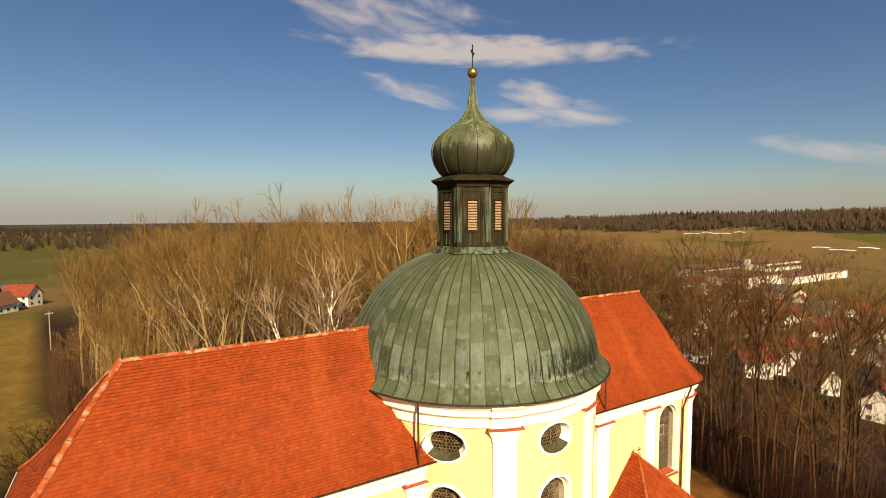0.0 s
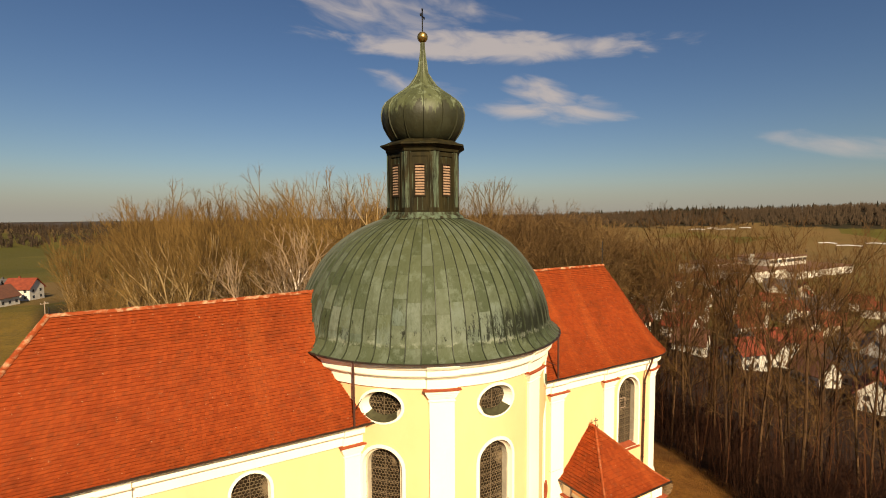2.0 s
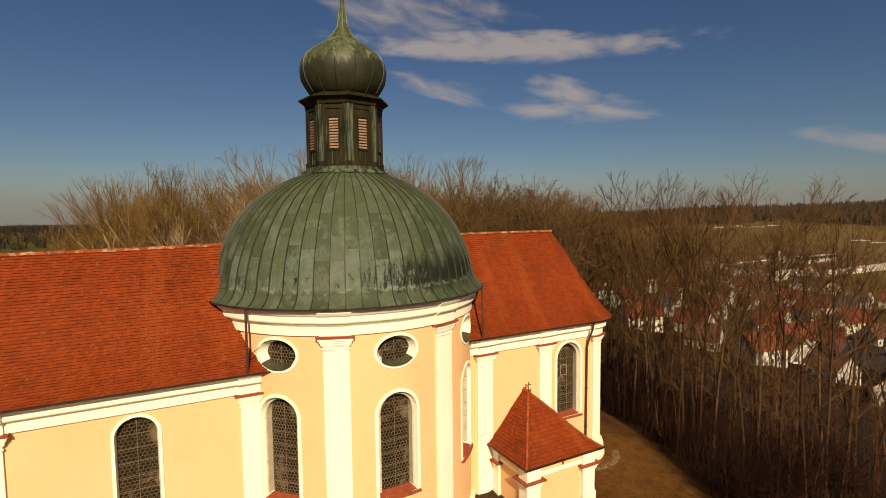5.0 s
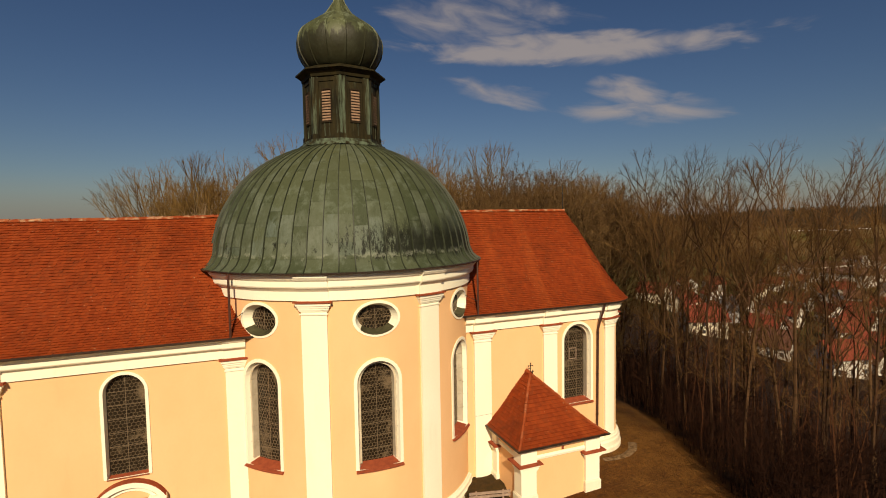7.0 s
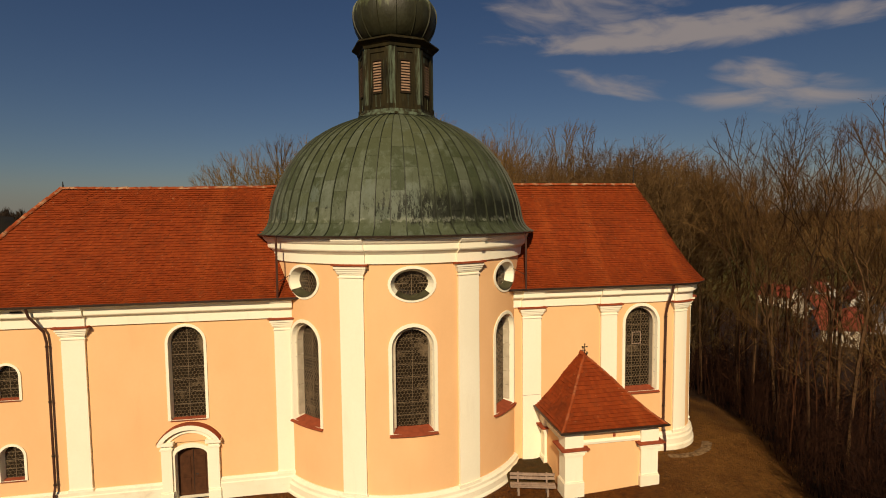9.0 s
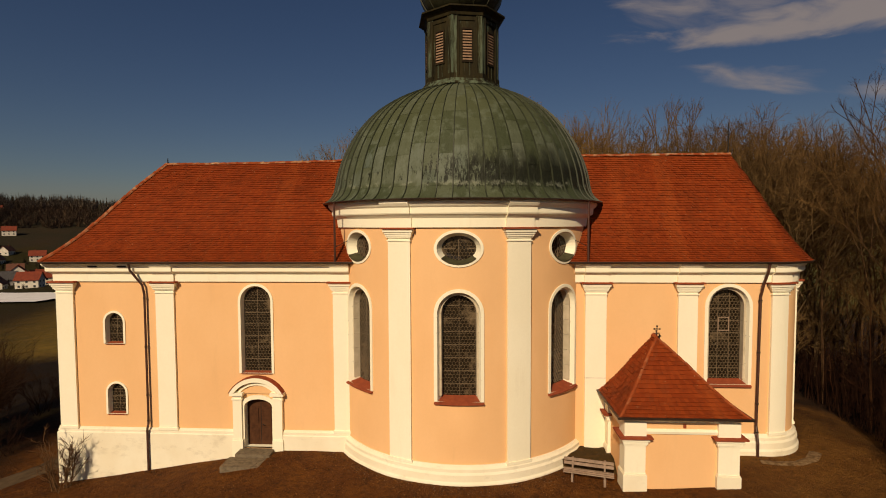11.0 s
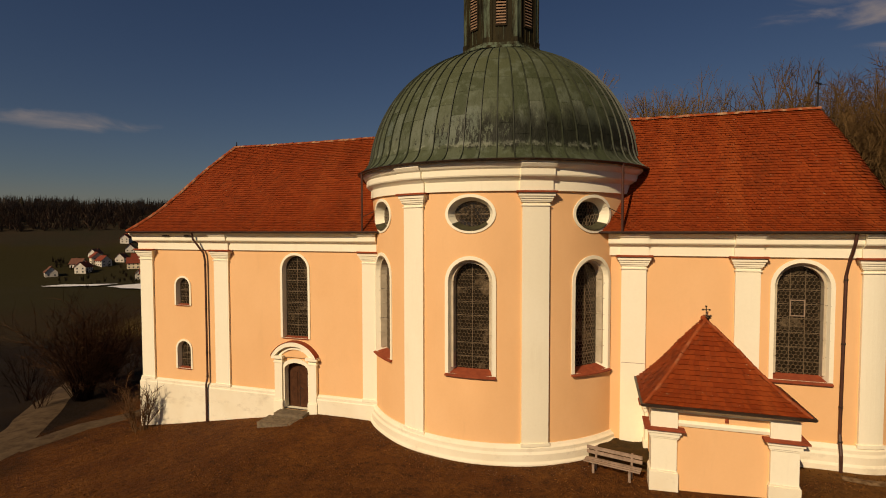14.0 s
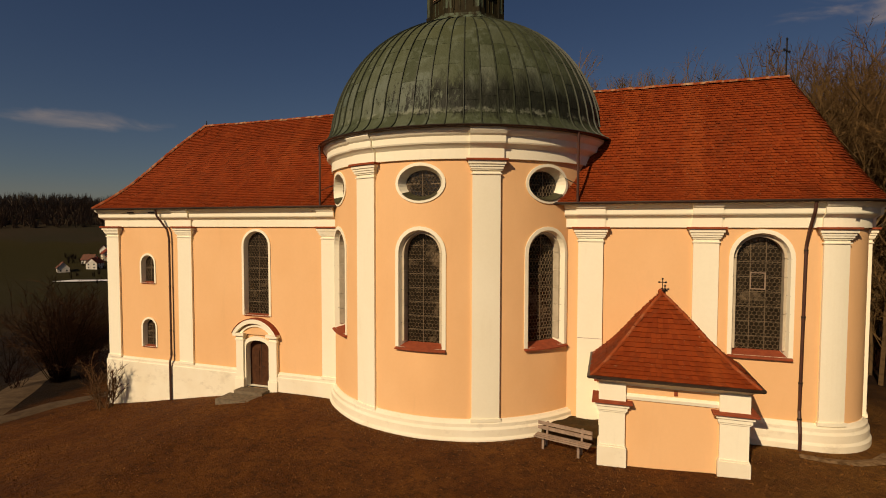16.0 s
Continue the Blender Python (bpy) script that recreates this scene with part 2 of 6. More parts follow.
def onion_mat():
    s = Shade("green copper onion sheet", 0.55, 0.0)
    s.b.inputs["Specular IOR Level"].default_value = 0.35
    c = s.mix(s.piece(), (0.040, 0.046, 0.018), (0.096, 0.108, 0.048))
    z = s.t.nodes.new("ShaderNodeSeparateXYZ")
    s.link(s.where, z.inputs[0])
    c = s.mix(s.maths("MULTIPLY", s.noise(1.9, (1, 1, 0.5), 6, 0.75, 0.52, 0.58), 0.75), c, (0.155, 0.18, 0.105))
    c = s.mix(s.maths("MULTIPLY", s.noise(2.6, (1, 1, 0.35), 5, 0.7, 0.54, 0.62), 0.7), c, (0.026, 0.028, 0.011))
    # unwashed dark foot with a ragged edge; shade of the underside painted in too
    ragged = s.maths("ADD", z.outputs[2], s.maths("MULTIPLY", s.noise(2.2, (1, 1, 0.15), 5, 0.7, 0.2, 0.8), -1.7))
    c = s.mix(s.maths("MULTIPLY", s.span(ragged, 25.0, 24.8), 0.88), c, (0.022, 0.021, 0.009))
    s.colour(c).bump(s.noise(6, (1, 1, 0.6), 3), 0.3, 0.02)
    return s.m


ONION = onion_mat()


def plain(name, a, b, rough, scale=3.0, metal=0.0, relief=0.2):
    s = Shade(name, rough, metal)
    s.colour(s.mix(s.noise(scale, (1, 1, 1), 5), a, b)).bump(s.noise(scale * 8, (1, 1, 1), 3), relief, 0.01)
    return s.m


# seam tone darker than the sheets: its shadow line is put into the colour
SEAM = plain("dark green copper seam", (0.018, 0.022, 0.009), (0.032, 0.040, 0.018), 0.6, 2, 0.0)
GUTTER = plain("dark brown metal gutter", (0.035, 0.022, 0.016), (0.06, 0.038, 0.026), 0.45, 2, 0.5)
IRON = plain("black wrought iron", (0.02, 0.018, 0.015), (0.035, 0.03, 0.025), 0.5, 6, 0.6)
GOLD = plain("weathered gilded metal", (0.55, 0.36, 0.10), (0.28, 0.18, 0.06), 0.32, 4, 0.9)
LOUVRE = plain("pale brown louvre wood", (0.33, 0.21, 0.13), (0.20, 0.125, 0.08), 0.85, 5)
LOUVRE_FRAME = plain("brown louvre frame wood", (0.030, 0.020, 0.009), (0.018, 0.012, 0.006), 0.8, 5)
LOUVRE_DARK = plain("dark void behind louvres", (0.02, 0.014, 0.01), (0.03, 0.02, 0.014), 0.9, 5)
DOOR = plain("dark brown door wood", (0.085, 0.034, 0.014), (0.055, 0.021, 0.009), 0.75, 4)
STONE = plain("grey stone step", (0.20, 0.155, 0.10), (0.12, 0.092, 0.06), 0.9, 5)
BENCH_WOOD = plain("weathered grey bench wood", (0.36, 0.26, 0.19), (0.24, 0.17, 0.12), 0.85, 6)
STONE_LINING = plain("grey limestone lining", (0.56, 0.48, 0.35), (0.45, 0.38, 0.27), 0.9, 2.5)
LEAD = plain("grey lead came", (0.145, 0.10, 0.056), (0.20, 0.145, 0.085), 0.6, 8, 0.2)
MORTAR = plain("roof underlay boards", (0.22, 0.06, 0.03), (0.16, 0.045, 0.025), 0.9, 2)


def glass_mat():
    s = Shade("old leaded window glass", 0.12)
    c = s.mix(s.noise(7, (1, 1, 1), 3), (0.016, 0.011, 0.006), (0.036, 0.026, 0.015))
    # pale patches in the colour stand in for reflections and light from inside
    s.colour(s.mix(s.maths("MULTIPLY", s.noise(0.75, (1, 1, 1), 5, 0.7, 0.56, 0.66), 0.8), c, (0.24, 0.175, 0.105)))
    s.b.inputs["IOR"].default_value = 1.5
    s.b.inputs["Transmission Weight"].default_value = 0.1
    s.bump(s.noise(9, (1, 1, 1), 2), 0.15, 0.02)
    return s.m


GLASS = glass_mat()
SILL_COPPER = plain("dull copper flashing", (0.075, 0.070, 0.036), (0.045, 0.040, 0.020), 0.7, 4.0)

# ---- mesh kit ----
from mathutils import geometry


class MB:
    """Collects vertices and faces of one mesh."""

    def __init__(self):
        self.v, self.f = [], []

    def add(self, verts, faces):
        k = len(self.v)
        self.v += [tuple(p) for p in verts]
        self.f += [tuple(i + k for i in f) for f in faces]
        return self

    def box(self, x0, x1, y0, y1, z0, z1, m=None):
        p = [Vector((x, y, z)) for z in (z0, z1) for y in (y0, y1) for x in (x0, x1)]
        if m is not None:
            p = [m @ q for q in p]
        return self.add(p, [(0, 2, 3, 1), (4, 5, 7, 6), (0, 1, 5, 4), (2, 6, 7, 3), (0, 4, 6, 2), (1, 3, 7, 5)])

    def tube(self, pts, radii, sides=6, caps=True):
        pts = [Vector(p) for p in pts]
        if isinstance(radii, (int, float)):
            radii = [radii] * len(pts)
        rings, side = [], None
        for i, p in enumerate(pts):
            d = (pts[min(i + 1, len(pts) - 1)] - pts[max(i - 1, 0)]).normalized()
            if side is None:
                side = d.orthogonal().normalized()
            side = (side - d * side.dot(d)).normalized()
            up = d.cross(side)
            rings.append([p + (side * math.cos(2 * math.pi * k / sides) + up * math.sin(2 * math.pi * k / sides)) * radii[i] for k in range(sides)])
        faces = [(i * sides + k, i * sides + (k + 1) % sides, (i + 1) * sides + (k + 1) % sides, (i + 1) * sides + k) for i in range(len(pts) - 1) for k in range(sides)]
        if caps:
            faces += [tuple(reversed(range(sides))), tuple((len(pts) - 1) * sides + k for k in range(sides))]
        return self.add([q for r in rings for q in r], faces)

    def lathe(self, profile, steps=32, a0=0.0, a1=360.0, at=(0, 0)):
        """Turns (radius, z) pairs about the z axis."""
        full = abs(a1 - a0 - 360) < 1e-6
        n = steps if full else steps + 1
        verts = []
        for k in range(n):
            a = radians(a0 + (a1 - a0) * k / steps)
            verts += [(at[0] + r * math.sin(a), at[1] - r * math.cos(a), z) for r, z in profile]
        m = len(profile)
        faces = []
        for k in range(steps):
            for i in range(m - 1):
                b = (k + 1) % n
                faces.append((k * m + i, b * m + i, b * m + i + 1, k * m + i + 1))
        return self.add(verts, faces)

    def mesh(self, name, material, smooth=False):
        me = bpy.data.meshes.new(name)
        me.from_pydata(self.v, [], self.f)
        me.materials.append(material)
        if smooth:
            me.polygons.foreach_set("use_smooth", [True] * len(me.polygons))
        me.update()
        return me


def part(name, mb, material, parent, label="", smooth=False):
    ob = new(name, mb.mesh(name, material, smooth))
    ob.parent = parent
    return tagged(ob, label)


def again(ob, m, parent=None):
    """Another piece on the same mesh, at the pose m."""
    o = new(ob.name.split(".")[0], ob.data)
    o.parent = parent or ob.parent
    o.matrix_basis = m
    return tagged(o, ob.get("label", ""))


def thing(name, label, category, group="", kind="", at=(0, 0, 0)):
    ob = new(name)
    ob.location = at
    return tagged(ob, label, category, group, kind)


# a strip of wall runs along a line in plan: u metres along it, v up, d inwards from its face
def flat(x0, y0, turn):
    a = radians(turn)
    cx, cy = math.cos(a), math.sin(a)
    return lambda u, v, d: (x0 + u * cx - d * cy, y0 + u * cy + d * cx, v)


def ring(radius, cx=0.0, cy=0.0, start=0.0):
    def f(u, v, d):
        a = radians(start) + u / radius
        return (cx + (radius - d) * math.sin(a), cy - (radius - d) * math.cos(a), v)
    return f


class Opening:
    """An arched or oval hole in a wall."""

    def __init__(self, u, v0, v1, width, oval=False, rise=None):
        self.u, self.v0, self.v1, self.w, self.oval, self.rise = u, v0, v1, width, oval, rise or width / 2

    def line(self, inset=0.0, n=14, foot=None):
        hw = self.w / 2 - inset
        if self.oval:
            hv, vc = (self.v1 - self.v0) / 2 - inset, (self.v1 + self.v0) / 2
            return [(self.u + hw * math.cos(2 * math.pi * k / 28), vc + hv * math.sin(2 * math.pi * k / 28)) for k in range(28)]
        vs, hv = self.v1 - self.rise, self.rise - inset
        b = self.v0 + (inset if foot is None else foot)
        return [(self.u - hw, b), (self.u + hw, b)] + [(self.u + hw * math.cos(math.pi * k / n), vs + hv * math.sin(math.pi * k / n)) for k in range(n + 1)]

    def holds(self, u, v, inset=0.0):
        hw = self.w / 2 - inset
        if self.oval:
            hv, vc = (self.v1 - self.v0) / 2 - inset, (self.v1 + self.v0) / 2
            return ((u - self.u) / hw) ** 2 + ((v - vc) / hv) ** 2 < 1
        vs, hv = self.v1 - self.rise, self.rise - inset
        if v < self.v0 + inset or abs(u - self.u) > hw:
            return False
        return v < vs or ((u - self.u) / hw) ** 2 + ((v - vs) / hv) ** 2 < 1


def wall_mesh(f, u0, u1, v0, v1, openings, thick=0.8, step=None):
    """A wall with thickness and holes, bent by f."""
    pts, edges = [], []

    def loop(line):
        k = len(pts)
        pts.extend(Vector(p) for p in line)
        edges.extend((k + i, k + (i + 1) % len(line)) for i in range(len(line)))

    nu = max(1, round((u1 - u0) / step)) if step else 1
    us = [u0 + (u1 - u0) * i / nu for i in range(nu + 1)]
    rim = [(u, v0) for u in us] + [(u, v1) for u in reversed(us)]
    loop(rim)
    for o in openings:
        loop(o.line())
    if step:
        nv = max(2, round((v1 - v0) / 2.0))
        for u in us[1:-1]:
            for j in range(1, nv):
                v = v0 + (v1 - v0) * j / nv
                if not any(o.holds(u, v, -0.12) for o in openings):
                    pts.append(Vector((u, v)))
    vs, _, tris = geometry.delaunay_2d_cdt(pts, edges, [], 0, 1e-4)[:3]
    tris = [t for t in tris if not any(o.holds(sum(vs[i][0] for i in t) / len(t), sum(vs[i][1] for i in t) / len(t)) for o in openings)]
    mb = MB()
    mb.add([f(p[0], p[1], 0) for p in vs], tris)
    mb.add([f(p[0], p[1], thick) for p in vs], [tuple(reversed(t)) for t in tris])
    k = len(rim)
    mb.add([f(u, v, d) for d in (0, thick) for u, v in rim], [((i + 1) % k, i, k + i, k + (i + 1) % k) for i in range(k)])
    return mb


def ubox(mb, f, u0, u1, v0, v1, d0, d1, n=1):
    """A block laid on the wall f, from depth d0 (outside, negative) to d1."""
    verts, faces = [], []
    for i in range(n + 1):
        u = u0 + (u1 - u0) * i / n
        verts += [f(u, v0, d0), f(u, v0, d1), f(u, v1, d1), f(u, v1, d0)]
    for i in range(n):
        a, b = i * 4, i * 4 + 4
        for j in range(4):
            k = (j + 1) % 4
            faces.append((a + j, b + j, b + k, a + k))
    faces += [(0, 1, 2, 3), (n * 4 + 3, n * 4 + 2, n * 4 + 1, n * 4)]
    return mb.add(verts, [tuple(reversed(q)) for q in faces])


def band(mb, f, outer, inner, d_out, d_in):
    """A raised ring between two outlines with the same number of points."""
    n = len(outer)
    verts = [f(u, v, d_in) for u, v in outer] + [f(u, v, d_out) for u, v in outer] + [f(u, v, d_out) for u, v in inner] + [f(u, v, d_in) for u, v in inner]
    faces = []
    for r in range(3):
        faces += [(r * n + i, r * n + (i + 1) % n, (r + 1) * n + (i + 1) % n, (r + 1) * n + i) for i in range(n)]
    return mb.add(verts, faces)


def lattice(f, o, inset, depth, cell):
    """Lead cames in honeycomb, within the opening."""
    mb = MB()
    h = cell * math.sqrt(3) / 2
    rows = int((o.v1 - o.v0) / (cell * 0.75)) + 2
    cols = int(o.w / h) + 2
    r = cell / 2
    for j in range(rows):
        v = o.v0 + j * cell * 0.75
        for i in range(-cols // 2 - 1, cols // 2 + 2):
            u = o.u + (i + 0.5 * (j % 2)) * h
            for k in range(3):
                a, b = math.pi / 6 + k * math.pi / 3, math.pi / 6 + (k + 1) * math.pi / 3
                p, q = (u + r * math.cos(a), v + r * math.sin(a)), (u + r * math.cos(b), v + r * math.sin(b))
                if o.holds((p[0] + q[0]) / 2, (p[1] + q[1]) / 2, inset):
                    du, dv = q[0] - p[0], q[1] - p[1]
                    l = math.hypot(du, dv)
                    nu, nv = -dv / l * 0.011, du / l * 0.011
                    mb.add([f(p[0] + nu, p[1] + nv, depth), f(p[0], p[1], depth - 0.02), f(p[0] - nu, p[1] - nv, depth), f(q[0] + nu, q[1] + nv, depth), f(q[0], q[1], depth - 0.02), f(q[0] - nu, q[1] - nv, depth)],
                           [(0, 1, 4, 3), (1, 2, 5, 4)])
    return mb


def bars(f, o, inset, depth, nu, step):
    """Upright and level iron glazing bars within the opening."""
    out = []
    hw = o.w / 2 - inset
    if o.oval:
        hv, vc = (o.v1 - o.v0) / 2 - inset, (o.v1 + o.v0) / 2
        out.append(ubox(MB(), f, o.u - 0.018, o.u + 0.018, vc - hv, vc + hv, depth - 0.018, depth))
        out.append(ubox(MB(), f, o.u - hw, o.u + hw, vc - 0.018, vc + 0.018, depth - 0.018, depth))
        return out
    vs = o.v1 - o.w / 2
    for i in range(1, nu):
        u = o.u - hw + 2 * hw * i / nu
        top = vs + math.sqrt(max(0, hw * hw - (u - o.u) ** 2))
        out.append(ubox(MB(), f, u - 0.013, u + 0.013, o.v0 + 0.1, top, depth - 0.018, depth))
    v = o.v0 + 0.1 + step
    while v < vs + hw * 0.8:
        half = hw if v < vs else math.sqrt(max(0, hw * hw - (v - vs) ** 2))
        out.append(ubox(MB(), f, o.u - half, o.u + half, v - 0.013, v + 0.013, depth - 0.02, depth))
        v += step
    return out


def window(church, f, o, inset, depth, edge, sill, cell=0.2, step=0.62, columns=2, label=""):
    """A leaded window in the opening o: surround, reveal, glass, cames, bars and sill."""
    n = 14
    foot = 0.02
    w = part("window", band(MB(), f, o.line(-edge, n, 0.0), o.line(0, n, 0.0), -0.045, 0.0), CREAM, church, label)
    mb = MB()
    a, b = o.line(0, n, 0.0), o.line(inset, n, foot)
    k = len(a)
    mb.add([f(u, v, -0.04) for u, v in a] + [f(u, v, depth) for u, v in b] + [f(u, v, 0.8) for u, v in b], [(i, (i + 1) % k, k + (i + 1) % k, k + i) for i in range(k)] + [(k + i, k + (i + 1) % k, 2 * k + (i + 1) % k, 2 * k + i) for i in range(k)])
    part("reveal", mb, CREAM, w)
    line = o.line(inset, n, foot)
    g = MB()
    g.add([f(u, v, depth) for u, v in line] + [f(u, v, depth + 0.03) for u, v in line], [tuple(range(k)), tuple(range(2 * k - 1, k - 1, -1))])
    part("glass", g, GLASS, w, "dark leaded glass")
    part("lead_lattice", lattice(f, o, inset, depth - 0.004, cell), LEAD, w, "honeycomb lead cames")
    for one in bars(f, o, inset, depth - 0.012, columns, step):
        part("glazing_bar", one, LEAD, w)
    if depth > 0.4 and not o.oval:
        for i in range(1, 6):
            v = o.v0 + 0.3 + i * 0.72
            hw = o.w / 2 - inset
            for s in (-1, 1):
                part("stay_bar", MB().tube([f(o.u + s * hw * 0.99, v, depth - 0.02), f(o.u + s * (o.w / 2 + 0.02), v, -0.05), f(o.u + s * (o.w / 2 - 0.01), v - 0.04, 0.06), f(o.u + s * hw * 0.99, v - 0.16, depth - 0.02)], 0.010, 4), IRON, w)
        # the stone lining, jamb block by jamb block
        hw, foot_v, top_v = o.w / 2 - inset, o.v0 + 0.22, o.v1 - o.rise
        rows = max(3, round((top_v - foot_v) / 0.74))
        for i in range(rows):
            v0, v1 = foot_v + (top_v - foot_v) * i / rows, foot_v + (top_v - foot_v) * (i + 1) / rows - 0.018
            for s in (-1, 1):
                a, b = sorted((o.u + s * (hw - 0.005), o.u + s * (hw + 0.11)))
                part("jamb_stone", ubox(MB(), f, a, b, v0, v1, depth * 0.36, depth + 0.02), STONE_LINING, w)
        top = [(o.u + (hw + 0.11) * math.cos(math.pi * k / n), top_v + (o.rise - inset + 0.11) * math.sin(math.pi * k / n)) for k in range(n + 1)]
        low = [(o.u + (hw - 0.005) * math.cos(math.pi * k / n), top_v + (o.rise - inset - 0.005) * math.sin(math.pi * k / n)) for k in range(n + 1)]
        lm = MB()
        m = n + 1
        lm.add([f(u, v, depth * 0.36) for u, v in top] + [f(u, v, depth * 0.36) for u, v in low] + [f(u, v, depth + 0.02) for u, v in low], [(j * m + i, j * m + i + 1, (j + 1) * m + i + 1, (j + 1) * m + i) for j in range(2) for i in range(n)])
        part("arch_stone", lm, STONE_LINING, w)
    if sill and not o.oval:
        s = MB()
        deep = depth > 0.4
        hw = o.w / 2 + (edge * 0.9 if deep else 0.02)
        out, low = (-0.16, 0.10) if deep else (-0.07, 0.04)
        m = 4
        verts = []
        for i in range(m + 1):
            u = o.u - hw + 2 * hw * i / m
            verts += [f(u, o.v0 - low, out), f(u, o.v0 - low * 0.5, out), f(u, o.v0 + 1.6 * low, depth), f(u, o.v0 - low, depth)]
        faces = []
        for i in range(m):
            for j in range(4):
                faces.append((i * 4 + j, i * 4 + (j + 1) % 4, i * 4 + 4 + (j + 1) % 4, i * 4 + 4 + j))
        faces += [(3, 2, 1, 0), (m * 4, m * 4 + 1, m * 4 + 2, m * 4 + 3)]
        s.add(verts, faces)
        part("sill", s, SLAB, w, "red clay sloping sill")
    if sill and o.oval:
        s = MB()
        pairs = [(p, q) for p, q in zip(o.line(0.0), o.line(inset)) if p[1] < (o.v0 + o.v1) / 2 - (o.v1 - o.v0) * 0.25]
        verts = []
        for p, q in sorted(pairs):
            verts += [f(p[0], p[1] - 0.02, -0.07), f(p[0], p[1] + 0.02, -0.07), f(q[0], q[1] + 0.03, depth - 0.03)]
        s.add(verts, [(3 * i + k, 3 * i + 3 + k, 3 * i + 4 + k, 3 * i + 1 + k) for i in range(len(pairs) - 1) for k in (0, 1)])
        part("sill", s, SILL_COPPER, w, "dull green copper sill flashing")
    return w


def sweep(stations, profile, closed=False):
    """Runs an (outwards, z) profile along stations (x, y, nx, ny, extra)."""
    mb = MB()
    m = len(profile)
    verts = []
    for x, y, nx, ny, e in stations:
        verts += [(x + nx * (o + (e if o > 0 else 0)), y + ny * (o + (e if o > 0 else 0)), z) for o, z in profile]
    n = len(stations)
    faces = []
    for k in range(n if closed else n - 1):
        b = (k + 1) % n
        faces += [(k * m + i, b * m + i, b * m + i + 1, k * m + i + 1) for i in range(m - 1)]
    if not closed:
        faces += [tuple(reversed(range(m))), tuple((n - 1) * m + i for i in range(m))]
    return mb.add(verts, faces)


def arc(cx, cy, r, a0, a1, step=6.0):
    n = max(1, round(abs(a1 - a0) / step))
    out = []
    for i in range(n + 1):
        a = radians(a0 + (a1 - a0) * i / n)
        out.append((cx + r * math.sin(a), cy - r * math.cos(a), math.sin(a), -math.cos(a), 0.0))
    return out

# ---- the church ----
church = thing("church", "baroque church, peach and cream plaster, red roofs, green copper dome", "church")
HALF, R = 4.05, 7.15
WX, EX, CR = -21.7, 17.7, 2.4           # west wall, east wall, radius of the choir's rounded corners
AX = EX - CR

f_south = lambda u, v, d: (u, -HALF + d, v)
f_north = lambda u, v, d: (-u, HALF - d, v)
f_west = lambda u, v, d: (WX + d, -u, v)
f_east = lambda u, v, d: (EX - d, u, v)
f_drum = ring(R)
f_corner = ring(CR, AX, -(HALF - CR))

big = dict(inset=0.15, depth=0.52, edge=0.16, sill=True, step=0.61)
o_nave = Opening(-10.78, 4.2, 8.84, 1.62)
o_up, o_low = Opening(-18.55, 5.72, 7.38, 1.0), Opening(-18.53, 1.88, 3.55, 1.0)
o_door = Opening(-10.73, 0.22, 2.82, 1.5, False, 0.40)
o_choir = Opening(13.42, 3.92, 8.86, 2.0)
drum_windows = [Opening(R * radians(a), 3.9, 8.95, 1.98) for a in (-45.5, 0, 45.5)]
drum_ovals = [Opening(R * radians(a), 10.22, 11.66, 2.0, True) for a in (-45.5, 0, 45.5)]

nave_wall = part("nave_wall", wall_mesh(f_south, WX, -5.6, -4, 10.1, [o_nave, o_up, o_low, o_door]), PEACH, church, "peach plastered nave wall")
part("nave_wall", wall_mesh(f_north, 5.6, -WX, -4, 10.1, []), PEACH, church)
part("nave_wall", wall_mesh(f_west, -HALF + 0.8, HALF - 0.8, -6, 10.1, []), PEACH, church)
part("choir_wall", wall_mesh(f_south, 5.6, AX, -2, 10.1, [o_choir]), PEACH, church, "peach plastered choir wall")
part("choir_wall", wall_mesh(f_corner, 0, CR * math.pi / 2, -2, 10.1, [], 0.8, 0.3), PEACH, church, "rounded peach choir corner", True)
part("choir_wall", wall_mesh(f_east, -(HALF - CR), HALF - CR, -2, 10.1, []), PEACH, church)
part("choir_wall", wall_mesh(ring(CR, AX, HALF - CR, 90), 0, CR * math.pi / 2, -2, 10.1, [], 0.8, 0.3), PEACH, church)
part("choir_wall", wall_mesh(f_north, -AX, -5.6, -2, 10.1, []), PEACH, church)
part("drum_wall", wall_mesh(f_drum, -R * math.pi, R * math.pi, -2, 13.1, drum_windows + drum_ovals, 0.8, 0.36), PEACH, church, "round peach plastered drum under the dome", True)

for o in drum_windows:
    window(church, f_drum, o, label="arched leaded window with cream surround", **big)
for o in drum_ovals:
    window(church, f_drum, o, 0.15, 0.42, 0.13, True, 0.2, 1, "oval leaded window with cream surround")
choir_window = window(church, f_south, o_choir, columns=3, label="arched leaded window with cream surround", **big)
for a, b, v0, v1 in ((13.14, 13.18, 6.55, 7.25), (13.66, 13.70, 6.55, 7.25), (13.18, 13.66, 6.55, 6.59), (13.18, 13.66, 7.21, 7.25)):
    part("casement_bar", ubox(MB(), f_south, a, b, v0, v1, 0.47, 0.515), BENCH_WOOD, choir_window)
window(church, f_south, o_nave, 0.06, 0.28, 0.13, True, label="tall arched leaded window with narrow cream surround")
for o in (o_up, o_low):
    window(church, f_south, o, 0.05, 0.26, 0.11, True, 0.2, 0.4, label="small arched window with cream surround")

# plinths
def nave_line():
    return [(-5.75, HALF, 0, 1, 0), (WX, HALF, -1, 1, 0), (WX, -HALF, -1, -1, 0), (-11.6, -HALF, 0, -1, 0)]


